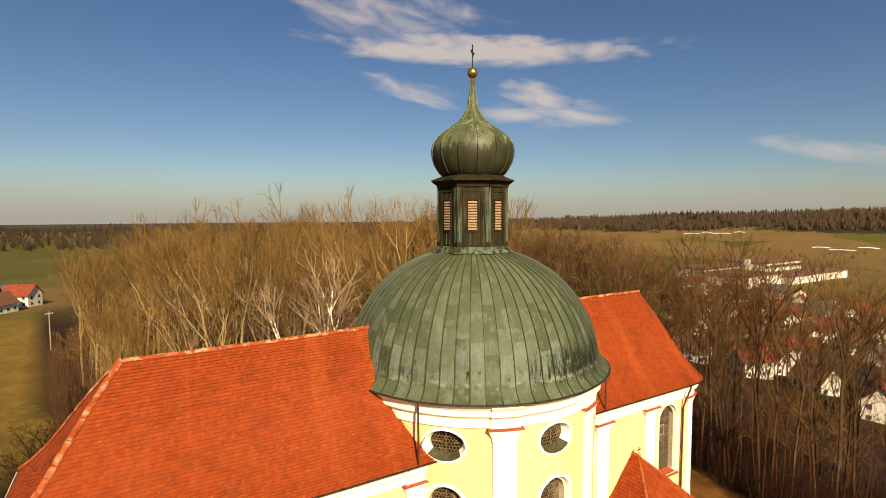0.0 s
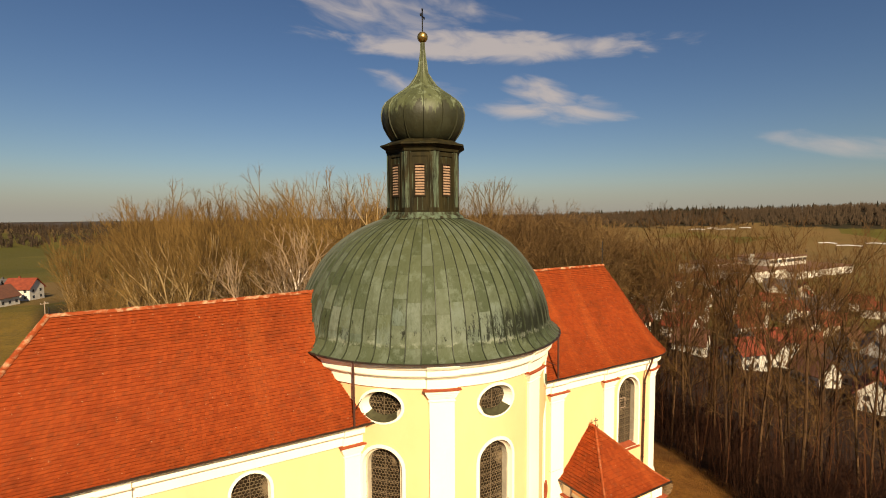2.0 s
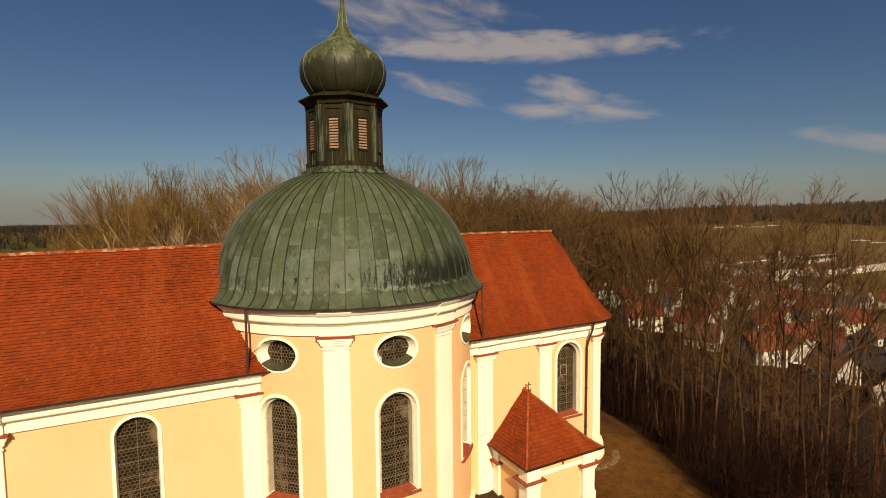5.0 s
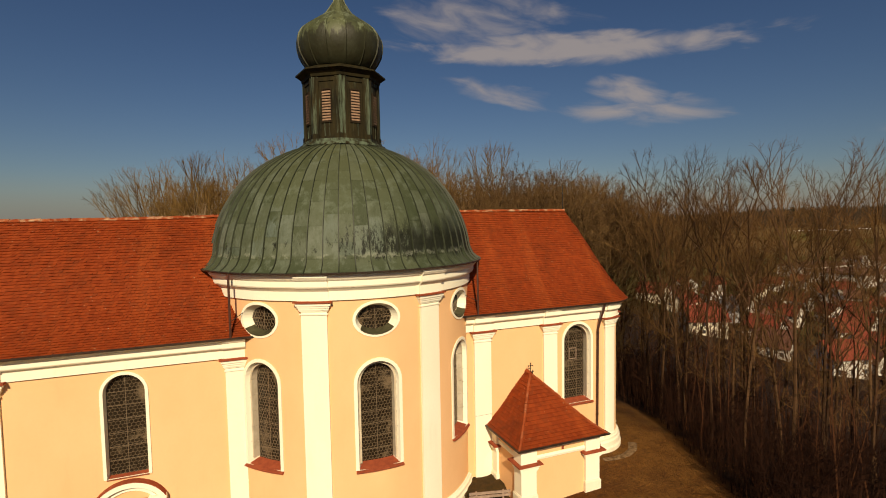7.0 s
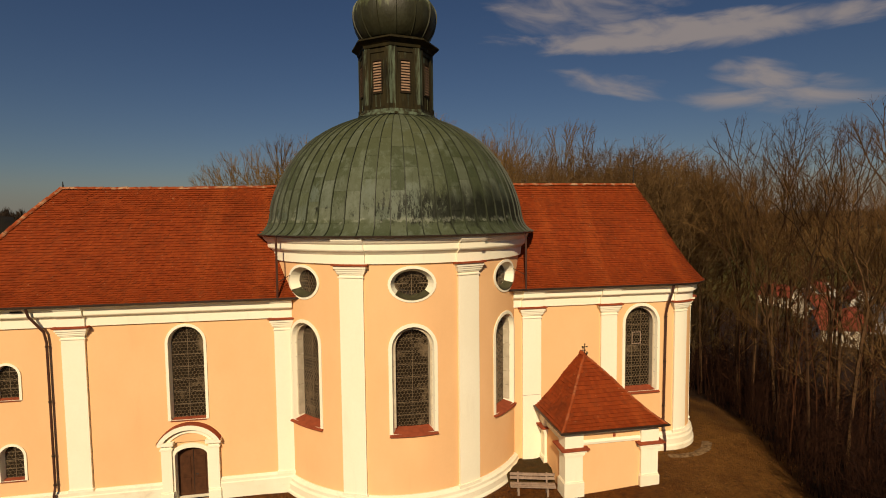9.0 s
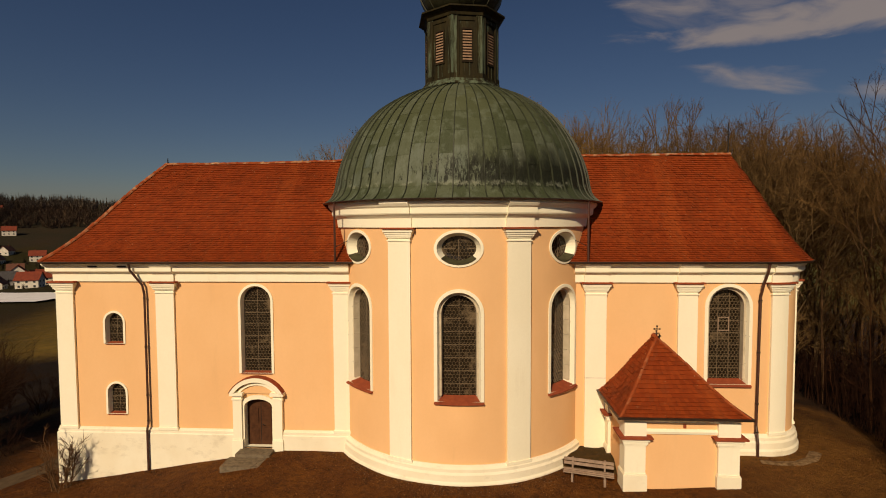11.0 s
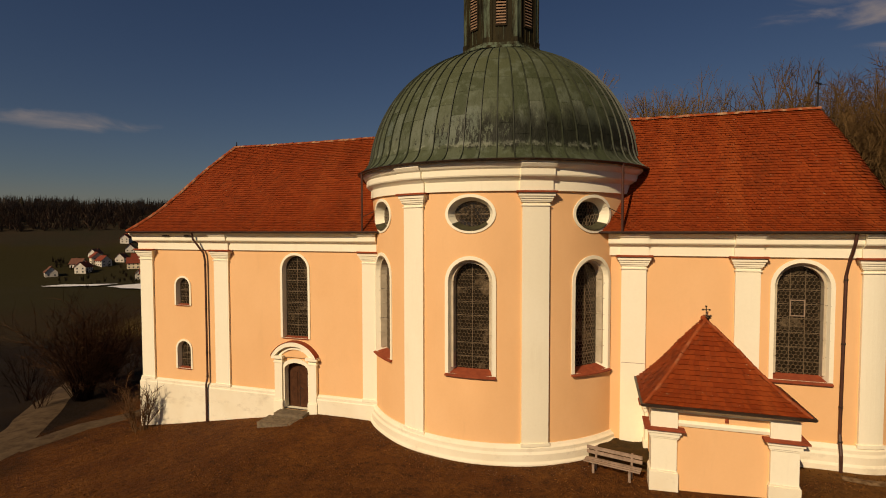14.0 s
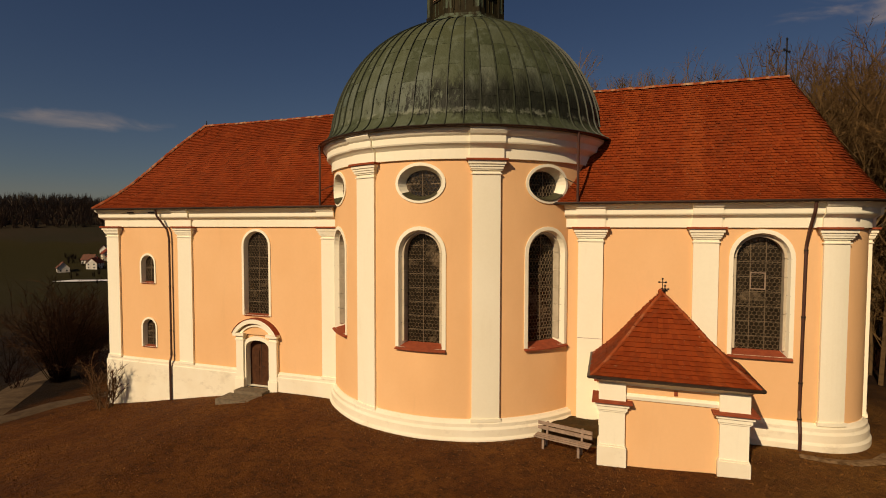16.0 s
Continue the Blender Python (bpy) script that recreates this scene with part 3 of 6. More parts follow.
def choir_line():
    c = HALF - CR
    return [(12.1, -HALF, 0, -1, 0)] + arc(AX, -c, CR, 0, 90) + arc(AX, c, CR, 90, 180) + [(5.75, HALF, 0, 1, 0)]


DRUM = arc(0, 0, R, -124, 124, 2.0)
NAVE_BASE = [(0, 1.16), (0.04, 1.16), (0.07, 1.1), (0.13, 1.06), (0.13, 0.93), (0.17, 0.88), (0.17, -5), (0, -5)]
part("plinth", sweep(nave_line(), NAVE_BASE), PLINTH, church, "weathered cream plinth")
part("plinth", sweep([(-9.9, -HALF, 0, -1, 0), (-5.75, -HALF, 0, -1, 0)], NAVE_BASE), PLINTH, church)
part("plinth", sweep(choir_line(), [(0, 1.42), (0.05, 1.42), (0.10, 1.34), (0.18, 1.26), (0.18, 1.12), (0.25, 1.02), (0.25, 0.72), (0.32, 0.62), (0.32, -2), (0, -2)]), PLINTH, church, "stepped cream plinth")
part("plinth", sweep(DRUM, [(0, 0.98), (0.05, 0.98), (0.10, 0.90), (0.18, 0.82), (0.18, 0.68), (0.25, 0.58), (0.25, 0.28), (0.32, 0.18), (0.32, -2), (0, -2)]), PLINTH, church, "stepped round cream plinth")

# cornices, broken forward over the pilasters
PIL_W = [(-20.95, 1.1), (-15.66, 1.0), (-6.2, 0.84)]
PIL_E = [(6.86, 1.05), (11.4, 0.95)]
PIL_D = [-22.6, 22.6]
ARM_PROFILE = [(0, 9.08), (0.11, 9.08), (0.11, 9.46), (0.15, 9.49), (0.22, 9.55), (0.31, 9.60), (0.34, 9.65), (0.34, 9.86), (0.41, 9.91), (0.47, 10.0), (0.47, 10.1), (0, 10.1)]
DRUM_PROFILE = [(0, 11.90), (0.11, 11.90), (0.11, 12.32), (0.15, 12.36), (0.22, 12.43), (0.32, 12.50), (0.35, 12.56), (0.35, 12.80), (0.43, 12.87), (0.52, 13.0), (0.52, 13.12), (0, 13.12)]
STEP_OUT = 0.1


def stepped(line, spans):
    """A straight run along x with the steps over the spans."""
    out = []
    (xa, y, nx, ny, _), (xb, *_) = line
    out.append((xa, y, nx, ny, 0))
    for c, w in spans:
        a, b = c - w / 2 - 0.08, c + w / 2 + 0.08
        out += [(a, y, nx, ny, 0), (a, y, nx, ny, STEP_OUT), (b, y, nx, ny, STEP_OUT), (b, y, nx, ny, 0)]
    out.append((xb, y, nx, ny, 0))
    return out


nave_corn = [(-5.75, HALF, 0, 1, 0), (WX, HALF, -1, 1, 0), (WX, -HALF, -1, -1, 0)] + stepped([(WX + 0.01, -HALF, 0, -1, 0), (-5.75, -HALF, 0, -1, 0)], PIL_W[1:])
part("cornice", sweep(nave_corn, ARM_PROFILE), CREAM, church, "cream moulded cornice")
c = HALF - CR


def arc_stepped(cx, cy, r, a0, a1, spans, step=2.0):
    cuts = sorted({a0, a1, *[a for c, w in spans for a in (c - w / 2, c + w / 2)]})
    out = []
    for a, b in zip(cuts, cuts[1:]):
        inside = any(c - w / 2 - 1e-6 <= a and b <= c + w / 2 + 1e-6 for c, w in spans)
        for x, y, nx, ny, _ in arc(cx, cy, r, a, b, step):
            out.append((x, y, nx, ny, STEP_OUT if inside else 0))
    return out


E3 = (15.0, 22.0)                       # angle and angular width of the pilaster on the rounded corner
choir_corn = stepped([(5.75, -HALF, 0, -1, 0), (AX - 0.3, -HALF, 0, -1, 0)], PIL_E) + arc_stepped(AX, -c, CR, 0, 90, [(E3[0], E3[1] + 4), (80.0, 20.0)], 5.0) + arc(AX, c, CR, 90, 180) + [(5.75, HALF, 0, 1, 0)]
part("cornice", sweep(choir_corn, ARM_PROFILE), CREAM, church, "cream moulded cornice")
part("cornice", sweep(arc_stepped(0, 0, R, -124, 124, [(a, 11.2) for a in PIL_D]), DRUM_PROFILE), CREAM, church, "cream moulded drum cornice")


def pilaster(f, u, w, v0, v1, n=1, label="cream pilaster with moulded capital"):
    p = part("pilaster", ubox(MB(), f, u - w / 2, u + w / 2, v0, v1 - 0.06, -0.12, 0.02, n), CREAM, church, label)
    cap = MB()
    for a, b, out in ((-0.62, -0.57, 0.045), (-0.46, -0.40, 0.05), (-0.40, -0.30, 0.09), (-0.30, -0.2, 0.13), (-0.2, -0.06, 0.18)):
        ubox(cap, f, u - w / 2 - out, u + w / 2 + out, v1 + a, v1 + b, -0.12 - out, 0.02, n)
    part("capital", cap, CREAM, p)
    part("cover_slab", ubox(MB(), f, u - w / 2 - 0.26, u + w / 2 + 0.26, v1 - 0.06, v1 + 0.02, -0.38, 0.02, n), SLAB, p, "red clay slab on the capital")
    if v0 < 0:
        part("joint", ubox(MB(), f, u - w / 2, u + w / 2, 4.19, 4.205, -0.123, 0.0), MORTAR, p)
        return p
    foot = MB()
    ubox(foot, f, u - w / 2 - 0.05, u + w / 2 + 0.05, v0 - 0.02, v0 + 0.12, -0.17, 0.02, n)
    part("foot", foot, CREAM, p)
    return p


pilaster(f_south, -21.2, 0.96, 1.1, 9.08)
for u, w in PIL_W[1:]:
    pilaster(f_south, u, w, 1.1, 9.08)
for u, w in PIL_E:
    pilaster(f_south, u, w, -1.0 if u < 8 else 1.38, 9.08)
for a in PIL_D:
    pilaster(f_drum, R * radians(a), 1.16, 0.9, 11.88, 5)
pilaster(f_corner, CR * radians(E3[0]), CR * radians(E3[1]), 1.38, 9.08, 5)
pilaster(f_corner, CR * radians(80), CR * radians(20), 1.38, 9.08, 4)

# the side door with its segmental hood
portal = part("portal", band(MB(), f_south, o_door.line(-0.22, 14, 0.0), o_door.line(0, 14, 0.0), -0.10, 0.0), CREAM, church, "cream door surround with arched hood")
jamb = MB()
a, b = o_door.line(0, 14, 0), o_door.line(0.02, 14, 0)
k = len(a)
jamb.add([f_south(u, v, -0.1) for u, v in a] + [f_south(u, v, 0.8) for u, v in b], [(i, (i + 1) % k, k + (i + 1) % k, k + i) for i in range(k)])
part("reveal", jamb, CREAM, portal)
for x in (-11.82, -9.64):
    side = MB()
    ubox(side, f_south, x - 0.24, x + 0.24, -0.3, 3.05, -0.2, 0.02)
    ubox(side, f_south, x - 0.29, x + 0.29, -0.3, 0.62, -0.26, 0.02)
    ubox(side, f_south, x - 0.29, x + 0.29, 0.62, 0.70, -0.23, 0.02)
    ubox(side, f_south, x - 0.29, x + 0.29, 2.8, 2.88, -0.24, 0.02)
    ubox(side, f_south, x - 0.36, x + 0.36, 3.05, 3.22, -0.34, 0.02)
    part("jamb_pilaster", side, CREAM, portal)


def hood_arc(w, rise, v, n=18):
    r = (w * w / 4 + rise * rise) / (2 * rise)
    t = math.asin(w / 2 / r)
    return [(-10.75 + r * math.sin(-t + 2 * t * i / n), v + rise - r + r * math.cos(-t + 2 * t * i / n)) for i in range(n + 1)]


def arc_slab(lo, hi, d0, d1):
    mb = MB()
    n = len(lo)
    verts = []
    for (ua, va), (ub, vb) in zip(lo, hi):
        verts += [f_south(ua, va, d0), f_south(ua, va, d1), f_south(ub, vb, d1), f_south(ub, vb, d0)]
    faces = [(i * 4 + j, i * 4 + (j + 1) % 4, i * 4 + 4 + (j + 1) % 4, i * 4 + 4 + j) for i in range(n - 1) for j in range(4)]
    faces += [(3, 2, 1, 0), (n * 4 - 4, n * 4 - 3, n * 4 - 2, n * 4 - 1)]
    return mb.add(verts, faces)


tymp = hood_arc(2.2, 0.7, 3.14)
field = MB()
field.add([f_south(u, v, -0.12) for u, v in tymp] + [f_south(u, v, 0) for u, v in tymp], [tuple(reversed(range(len(tymp))))])
part("tympanum", field, PEACH, portal)
part("hood", arc_slab(hood_arc(2.42, 0.62, 3.18), hood_arc(2.86, 0.84, 3.2), -0.36, 0.0), CREAM, portal)
part("hood", arc_slab(hood_arc(1.9, 0.46, 3.14), hood_arc(2.2, 0.58, 3.14), -0.2, 0.0), CREAM, portal)
part("hood_cover", arc_slab(hood_arc(2.88, 0.85, 3.2), hood_arc(2.96, 0.905, 3.18), -0.39, 0.0), SLAB, portal, "red clay tiles covering the hood")
leaf = part("door", ubox(MB(), f_south, -11.5, -9.96, 0.22, 2.84, 0.28, 0.36), DOOR, church, "dark brown closed wooden door")
for x in (-11.08, -10.38):
    for v0, v1 in ((0.5, 1.15), (1.28, 2.2)):
        part("panel", ubox(MB(), f_south, x - 0.21, x + 0.21, v0, v1, 0.25, 0.29), DOOR, leaf)
part("door_gap", ubox(MB(), f_south, -10.742, -10.718, 0.26, 2.78, 0.272, 0.29), IRON, leaf)
part("handle", MB().tube([f_south(-10.62, 1.32, 0.28), f_south(-10.62, 1.32, 0.20), f_south(-10.50, 1.32, 0.20)], 0.014, 6), IRON, leaf)
steps = tagged(new("door_step", MB().box(-11.66, -9.84, -4.95, -4.2, -0.6, 0.20).mesh("door_step", STONE)), "worn grey stone step before the side door", "step")
part("tread", MB().box(-11.95, -9.7, -6.0, -4.91, -0.8, 0.04), STONE, steps)
grille = MB().box(-17.52, -17.34, -4.25, -4.19, -1.4, -1.22)
part("vent_hole", grille, IRON, church)
for x in (-19.35, -17.75):
    part("vent_slot", ubox(MB(), f_south, x - 0.25, x + 0.25, 9.86, 9.94, -0.43, -0.3), IRON, church)

# ---- roofs ----
def kick(w):
    """Height share along the slope: flatter at the eaves."""
    return w - 0.075 * math.sin(math.pi * min(1.0, w / 0.75)) * (1 - w)


def dome_radius(z):
    if z < 13.2:
        return R
    if z > 19.8:
        return 2.2
    return 7.2 * math.sqrt(max(0.0, 1 - ((z - 13.55) / 6.4) ** 2)) if z > 13.55 else 7.3


class Roof:
    """A tiled roof ruled between an eaves line and a ridge: stations (ex, ey, rx, ry)."""

    def __init__(self, stations, z0, z1, clip=True, fall=0.0):
        self.s, self.z0, self.z1, self.clip, self.fall = stations, z0, z1, clip, fall

    def at(self, i, w, lift=0.0):
        ex, ey, rx, ry = self.s[i]
        return Vector((ex + (rx - ex) * w, ey + (ry - ey) * w, self.z0 + (self.z1 + self.fall * (rx + 3.5) - self.z0) * kick(w) + lift))

    def under(self, rows=14):
        mb = MB()
        n = len(self.s)
        verts = [self.at(i, j / rows, -0.05) for j in range(rows + 1) for i in range(n)]
        return mb.add(verts, [(j * n + i, j * n + i + 1, (j + 1) * n + i + 1, (j + 1) * n + i) for j in range(rows) for i in range(n - 1)])

    def tiles(self, rows, width):
        rng = random.Random(7)
        mb = MB()
        lip = min(2.8 / rows, 0.062)
        for j in range(rows):
            w0, w1 = j / rows, min(1.0, (j + 1.25) / rows)
            lo, hi = [self.at(i, w0) for i in range(len(self.s))], [self.at(i, w1) for i in range(len(self.s))]
            cum = [0.0]
            for a, b in zip(lo, lo[1:]):
                cum.append(cum[-1] + (b - a).length)
            n = max(1, round(cum[-1] / width))
            off = 0.5 * (j % 2)

            def pick(line, d):
                d = min(max(d, 0.0), cum[-1])
                k = 0
                while k < len(cum) - 2 and cum[k + 1] < d:
                    k += 1
                g = cum[k + 1] - cum[k]
                return line[k].lerp(line[k + 1], (d - cum[k]) / g if g > 1e-6 else 0)

            for q in range(n + 1):
                d0, d1 = (q - off) * cum[-1] / n + 0.004, (q + 1 - off) * cum[-1] / n - 0.004
                if d1 < 0.02 or d0 > cum[-1] - 0.02:
                    continue
                a, b, c, d = pick(lo, d0), pick(lo, d1), pick(hi, d1), pick(hi, d0)
                mid = (a + c) / 2
                if self.clip and math.hypot(mid.x, mid.y) < dome_radius(mid.z) - 0.15:
                    continue
                up = (b - a).cross(d - a)
                if up.length < 1e-6:
                    continue
                up.normalize()
                t = lip * rng.uniform(0.7, 1.3)
                tip = (a + b) / 2 + (a - d).normalized() * rng.uniform(0.004, 0.016)
                sk = rng.uniform(-0.009, 0.009)
                m = tip + up * t
                mb.add([a + up * (t + sk), m, b + up * (t - sk), c + up * 0.008, d + up * 0.008, a, tip, b], [(0, 1, 2, 3, 4), (0, 5, 6, 1), (1, 6, 7, 2)])
        return mb


def eave_run(a, b, n, ra, rb):
    return [(a[0] + (b[0] - a[0]) * i / n, a[1] + (b[1] - a[1]) * i / n, ra[0] + (rb[0] - ra[0]) * i / n, ra[1] + (rb[1] - ra[1]) * i / n) for i in range(n + 1)]


OV, ZE, ZR = 0.68, 10.12, 15.92
ye = HALF + OV
WR, ER, WE = -17.85, 15.3, -22.05                   # ends of the two ridges, and the western eaves
ZN, FALL = 15.85, 0.0105               # the nave ridge sinks a little to the west
slopes = [
    (Roof(eave_run((WE, -ye), (-3.5, -ye), 8, (WR, 0), (-3.5, 0)), ZE, ZN, True, FALL), "nave_roof", "red clay tiled nave roof"),
    (Roof(eave_run((WE, ye), (WE, -ye), 4, (WR, 0), (WR, 0)), ZE, ZN, True, FALL), "nave_roof", "red clay tiled hip"),
    (Roof(eave_run((-3.5, ye), (WE, ye), 8, (-3.5, 0), (WR, 0)), ZE, ZN, True, FALL), "nave_roof", "red clay tiled nave roof"),
]
ce = []
for x, y, nx, ny, _ in arc(AX, -c, CR, 0, 90, 7.5) + arc(AX, c, CR, 90, 180, 7.5):
    ce.append((x + nx * OV, y + ny * OV, ER, 0))
ce[0] = (ce[0][0], ce[0][1], ER, 0)
choir_eave = eave_run((3.5, -ye), (AX, -ye), 6, (3.5, 0), (ER, 0)) + ce[1:-1] + eave_run((AX, ye), (3.5, ye), 6, (ER, 0), (3.5, 0))
slopes.append((Roof(choir_eave, ZE, ZR), "choir_roof", "red clay tiled choir roof with rounded hip"))
roof_parts = []
for roof, name, label in slopes:
    p = part(name, roof.under(), MORTAR, church, label)
    tagged(part("tiles", roof.tiles(48, 0.165), TILE, p, "red plain clay tiles"), kind="stuff")
    roof_parts.append(p)


def half_tile():
    mb = MB()
    n = 6
    verts = []
    for x, r in ((-0.21, 0.125), (0.21, 0.145)):
        for i in range(n + 1):
            a = math.pi * i / n
            verts.append((x, r * math.cos(a), r * math.sin(a) - 0.03))
    mb.add(verts, [(i, i + 1, n + 2 + i, n + 1 + i) for i in range(n)] + [tuple(range(n, -1, -1)), tuple(range(n + 1, 2 * n + 2))])
    return mb


first_ridge = []


def ridge_run(points, parent, size=1.0):
    """Ridge tiles along a line of points."""
    rng = random.Random(3)
    for a, b in zip(points, points[1:]):
        d = (b - a).normalized()
        y = Vector((0, 0, 1)).cross(d).normalized()
        zaxis = d.cross(y)
        m = Matrix((d, y, zaxis)).transposed().to_4x4()
        m = m @ Matrix.Diagonal((1, size, size, 1))
        m.translation = (a + b) / 2 + Vector((0, 0, rng.uniform(-0.012, 0.012)))
        if not first_ridge:
            o = part("ridge_tile", half_tile(), RIDGE, parent)
            o.matrix_basis = m
            first_ridge.append(o)
        else:
            again(first_ridge[0], m, parent)


def spaced(f, n):
    return [f(i / n) for i in range(n + 1)]


ridge_run(spaced(lambda t: Vector((WR + (-5.4 - WR) * t, 0, ZN + FALL * (WR + (-5.4 - WR) * t + 3.5) + 0.03 - 0.06 * math.sin(math.pi * t))), 31), roof_parts[0])
ridge_run(spaced(lambda t: Vector((5.4 + (ER - 5.4) * t, 0, ZR + 0.03)), 25), roof_parts[3])
for sy in (-1, 1):
    hip = Roof([(WE, sy * ye, WR, 0)], ZE, ZN, True, FALL)
    ridge_run(spaced(lambda t: hip.at(0, t, 0.05), 20), roof_parts[1])

# gutters and downpipes
def gutter(stations, z):
    prof = [(0.0, z + 0.05), (0.12, z + 0.05), (0.12, z - 0.01), (0.07, z - 0.06), (0.0, z - 0.06)]
    return sweep(stations, prof)


part("gutter", gutter([(-5.2, ye - 0.05, 0, 1, 0), (WE + 0.05, ye - 0.05, -1, 1, 0), (WE + 0.05, 0.05 - ye, -1, -1, 0), (-5.2, 0.05 - ye, 0, -1, 0)], ZE), GUTTER, church, "dark metal gutter")
cg = [(5.2, 0.05 - ye, 0, -1, 0)] + [(x + nx * (OV - 0.05), y + ny * (OV - 0.05), nx, ny, 0) for x, y, nx, ny, _ in arc(AX, -c, CR, 0, 90) + arc(AX, c, CR, 90, 180)] + [(5.2, ye - 0.05, 0, 1, 0)]
part("gutter", gutter(cg, ZE), GUTTER, church, "dark metal gutter")
part("soffit", sweep([(-5.6, HALF, 0, 1, 0), (WX + 0.33, HALF, -1, 1, 0), (WX + 0.33, -HALF, -1, -1, 0), (-5.6, -HALF, 0, -1, 0)], [(0.3, 10.06), (OV - 0.04, 10.06), (OV - 0.04, 10.1), (0.3, 10.1)]), CREAM, church)
part("soffit", sweep([(5.6, -HALF, 0, -1, 0)] + arc(AX, -c, CR, 0, 90) + arc(AX, c, CR, 90, 180) + [(5.6, HALF, 0, 1, 0)], [(0.3, 10.06), (OV - 0.04, 10.06), (OV - 0.04, 10.1), (0.3, 10.1)]), CREAM, church)


PIPE = plain("brown painted downpipe", (0.075, 0.024, 0.012), (0.045, 0.016, 0.009), 0.5, 3.0)


def pipe(points, radius=0.058, label="dark brown downpipe"):
    p = part("downpipe", MB().tube(points, radius, 8), PIPE, church, label)
    clips = MB()
    for z in (8.2, 5.6, 3.0, 1.6):
        for a, b in zip(points, points[1:]):
            if min(a[2], b[2]) < z < max(a[2], b[2]):
                t = (z - a[2]) / (b[2] - a[2])
                q = Vector(a).lerp(Vector(b), t)
                clips.tube([q - Vector((0, 0, 0.03)), q + Vector((0, 0, 0.03))], radius + 0.02, 8)
    if clips.v:
        part("pipe_clip", clips, IRON, p)
    return p


pipe([(-17.25, -4.66, 10.1), (-17.2, -4.6, 9.7), (-16.78, -4.28, 8.9), (-16.72, -4.22, 8.4), (-16.72, -4.22, 1.5), (-16.74, -4.32, 1.15), (-16.74, -4.32, -2.2)])
pipe([(15.02, -4.66, 10.1), (15.0, -4.6, 9.7), (14.92, -4.36, 9.0), (14.88, -4.2, 8.4), (14.82, -4.2, 1.9), (14.80, -4.34, 1.5), (14.79, -4.46, 1.1), (14.79, -4.46, 0.1)], 0.065)
for sx in (-1, 1):
    pipe([(sx * 6.32, -4.72, 13.16), (sx * 6.32, -4.72, 12.4), (sx * 6.32, -4.74, 10.16)], 0.055, "short dark downpipe from the dome to the gutter")
    part("pipe_stay", MB().tube([(sx * 6.32, -4.72, 10.9), (sx * 5.7, -4.28, 11.25)], 0.018, 5), IRON, church)

# ---- dome ----
def dome_curve(s):
    """(radius, z) along the dome: flared foot, then a swelling bowl."""
    foot = [(7.92, 13.16), (7.72, 13.26), (7.50, 13.45), (7.34, 13.70), (7.24, 14.0)]
    if s < 0.16:
        t = s / 0.16 * (len(foot) - 1)
        i = min(int(t), len(foot) - 2)
        return (foot[i][0] + (foot[i + 1][0] - foot[i][0]) * (t - i), foot[i][1] + (foot[i + 1][1] - foot[i][1]) * (t - i))
    t0, t1 = 0.0, math.acos((2.0 / 7.24) ** (1 / 1.08))
    t = t0 + (t1 - t0) * ((s - 0.16) / 0.84) ** 0.96
    return (7.24 * math.cos(t) ** 1.08 - 0.14 * math.sin(math.pi * min(1.0, math.sin(t) / 0.72)), 14.0 + 5.98 * math.sin(t))


GORES, FIRST_SEAM = 64, -1.9            # number of sheet runs, and the angle of one seam


def sheet_mesh(s0, s1, lift, seed):
    mb = MB()
    rng = random.Random(seed)
    na, ns = 3, max(2, round((s1 - s0) * 26))
    half = math.pi / GORES * 0.985
    verts = []
    for j in range(ns + 1):
        s = s0 + (s1 - s0) * j / ns
        r, z = dome_curve(s)
        for i in range(na + 1):
            a = -half + 2 * half * i / na
            puff = 0.012 * math.sin(math.pi * i / na) + rng.uniform(-0.004, 0.004)
            rr = r + lift * (1 - j / ns) + puff
            verts.append((rr * math.sin(a), -rr * math.cos(a), z))
    faces = [(j * (na + 1) + i, j * (na + 1) + i + 1, (j + 1) * (na + 1) + i + 1, (j + 1) * (na + 1) + i) for j in range(ns) for i in range(na)]
    return mb.add(verts, faces)


dome_under = MB().lathe([(r - 0.03, z) for r, z in (dome_curve(i / 30) for i in range(31))] + [(0.5, 20.0)], 48)
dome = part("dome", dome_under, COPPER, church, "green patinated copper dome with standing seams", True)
cuts = ([0, 0.13, 0.24, 0.37, 0.50, 0.66, 0.83, 1.0], [0, 0.13, 0.19, 0.31, 0.44, 0.58, 0.75, 1.0], [0, 0.13, 0.29, 0.42, 0.55, 0.70, 1.0], [0, 0.13, 0.21, 0.35, 0.49, 0.62, 0.79, 1.0])
masters, back = {}, MB()
rng = random.Random(11)
for g in range(GORES):
    v = (g + rng.randrange(1, 4)) % 4
    angle = (FIRST_SEAM + 360 * (g + 0.5) / GORES + 180) % 360 - 180
    turn = pose(0, 0, 0, 0, 0, angle)
    for j, (s0, s1) in enumerate(zip(cuts[v], cuts[v][1:])):
        if abs(angle) > 106:            # the far side, never passed close by
            mb = sheet_mesh(s0, s1, 0.005, v * 10 + j)
            back.add([turn @ Vector(p) for p in mb.v], mb.f)
        elif (v, j) not in masters:
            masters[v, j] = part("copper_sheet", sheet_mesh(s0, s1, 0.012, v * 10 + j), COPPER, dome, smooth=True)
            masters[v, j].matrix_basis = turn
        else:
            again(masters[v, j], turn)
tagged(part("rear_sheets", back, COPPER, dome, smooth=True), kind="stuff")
seam = MB()
pts = [dome_curve(i / 36) for i in range(37)]
verts = []
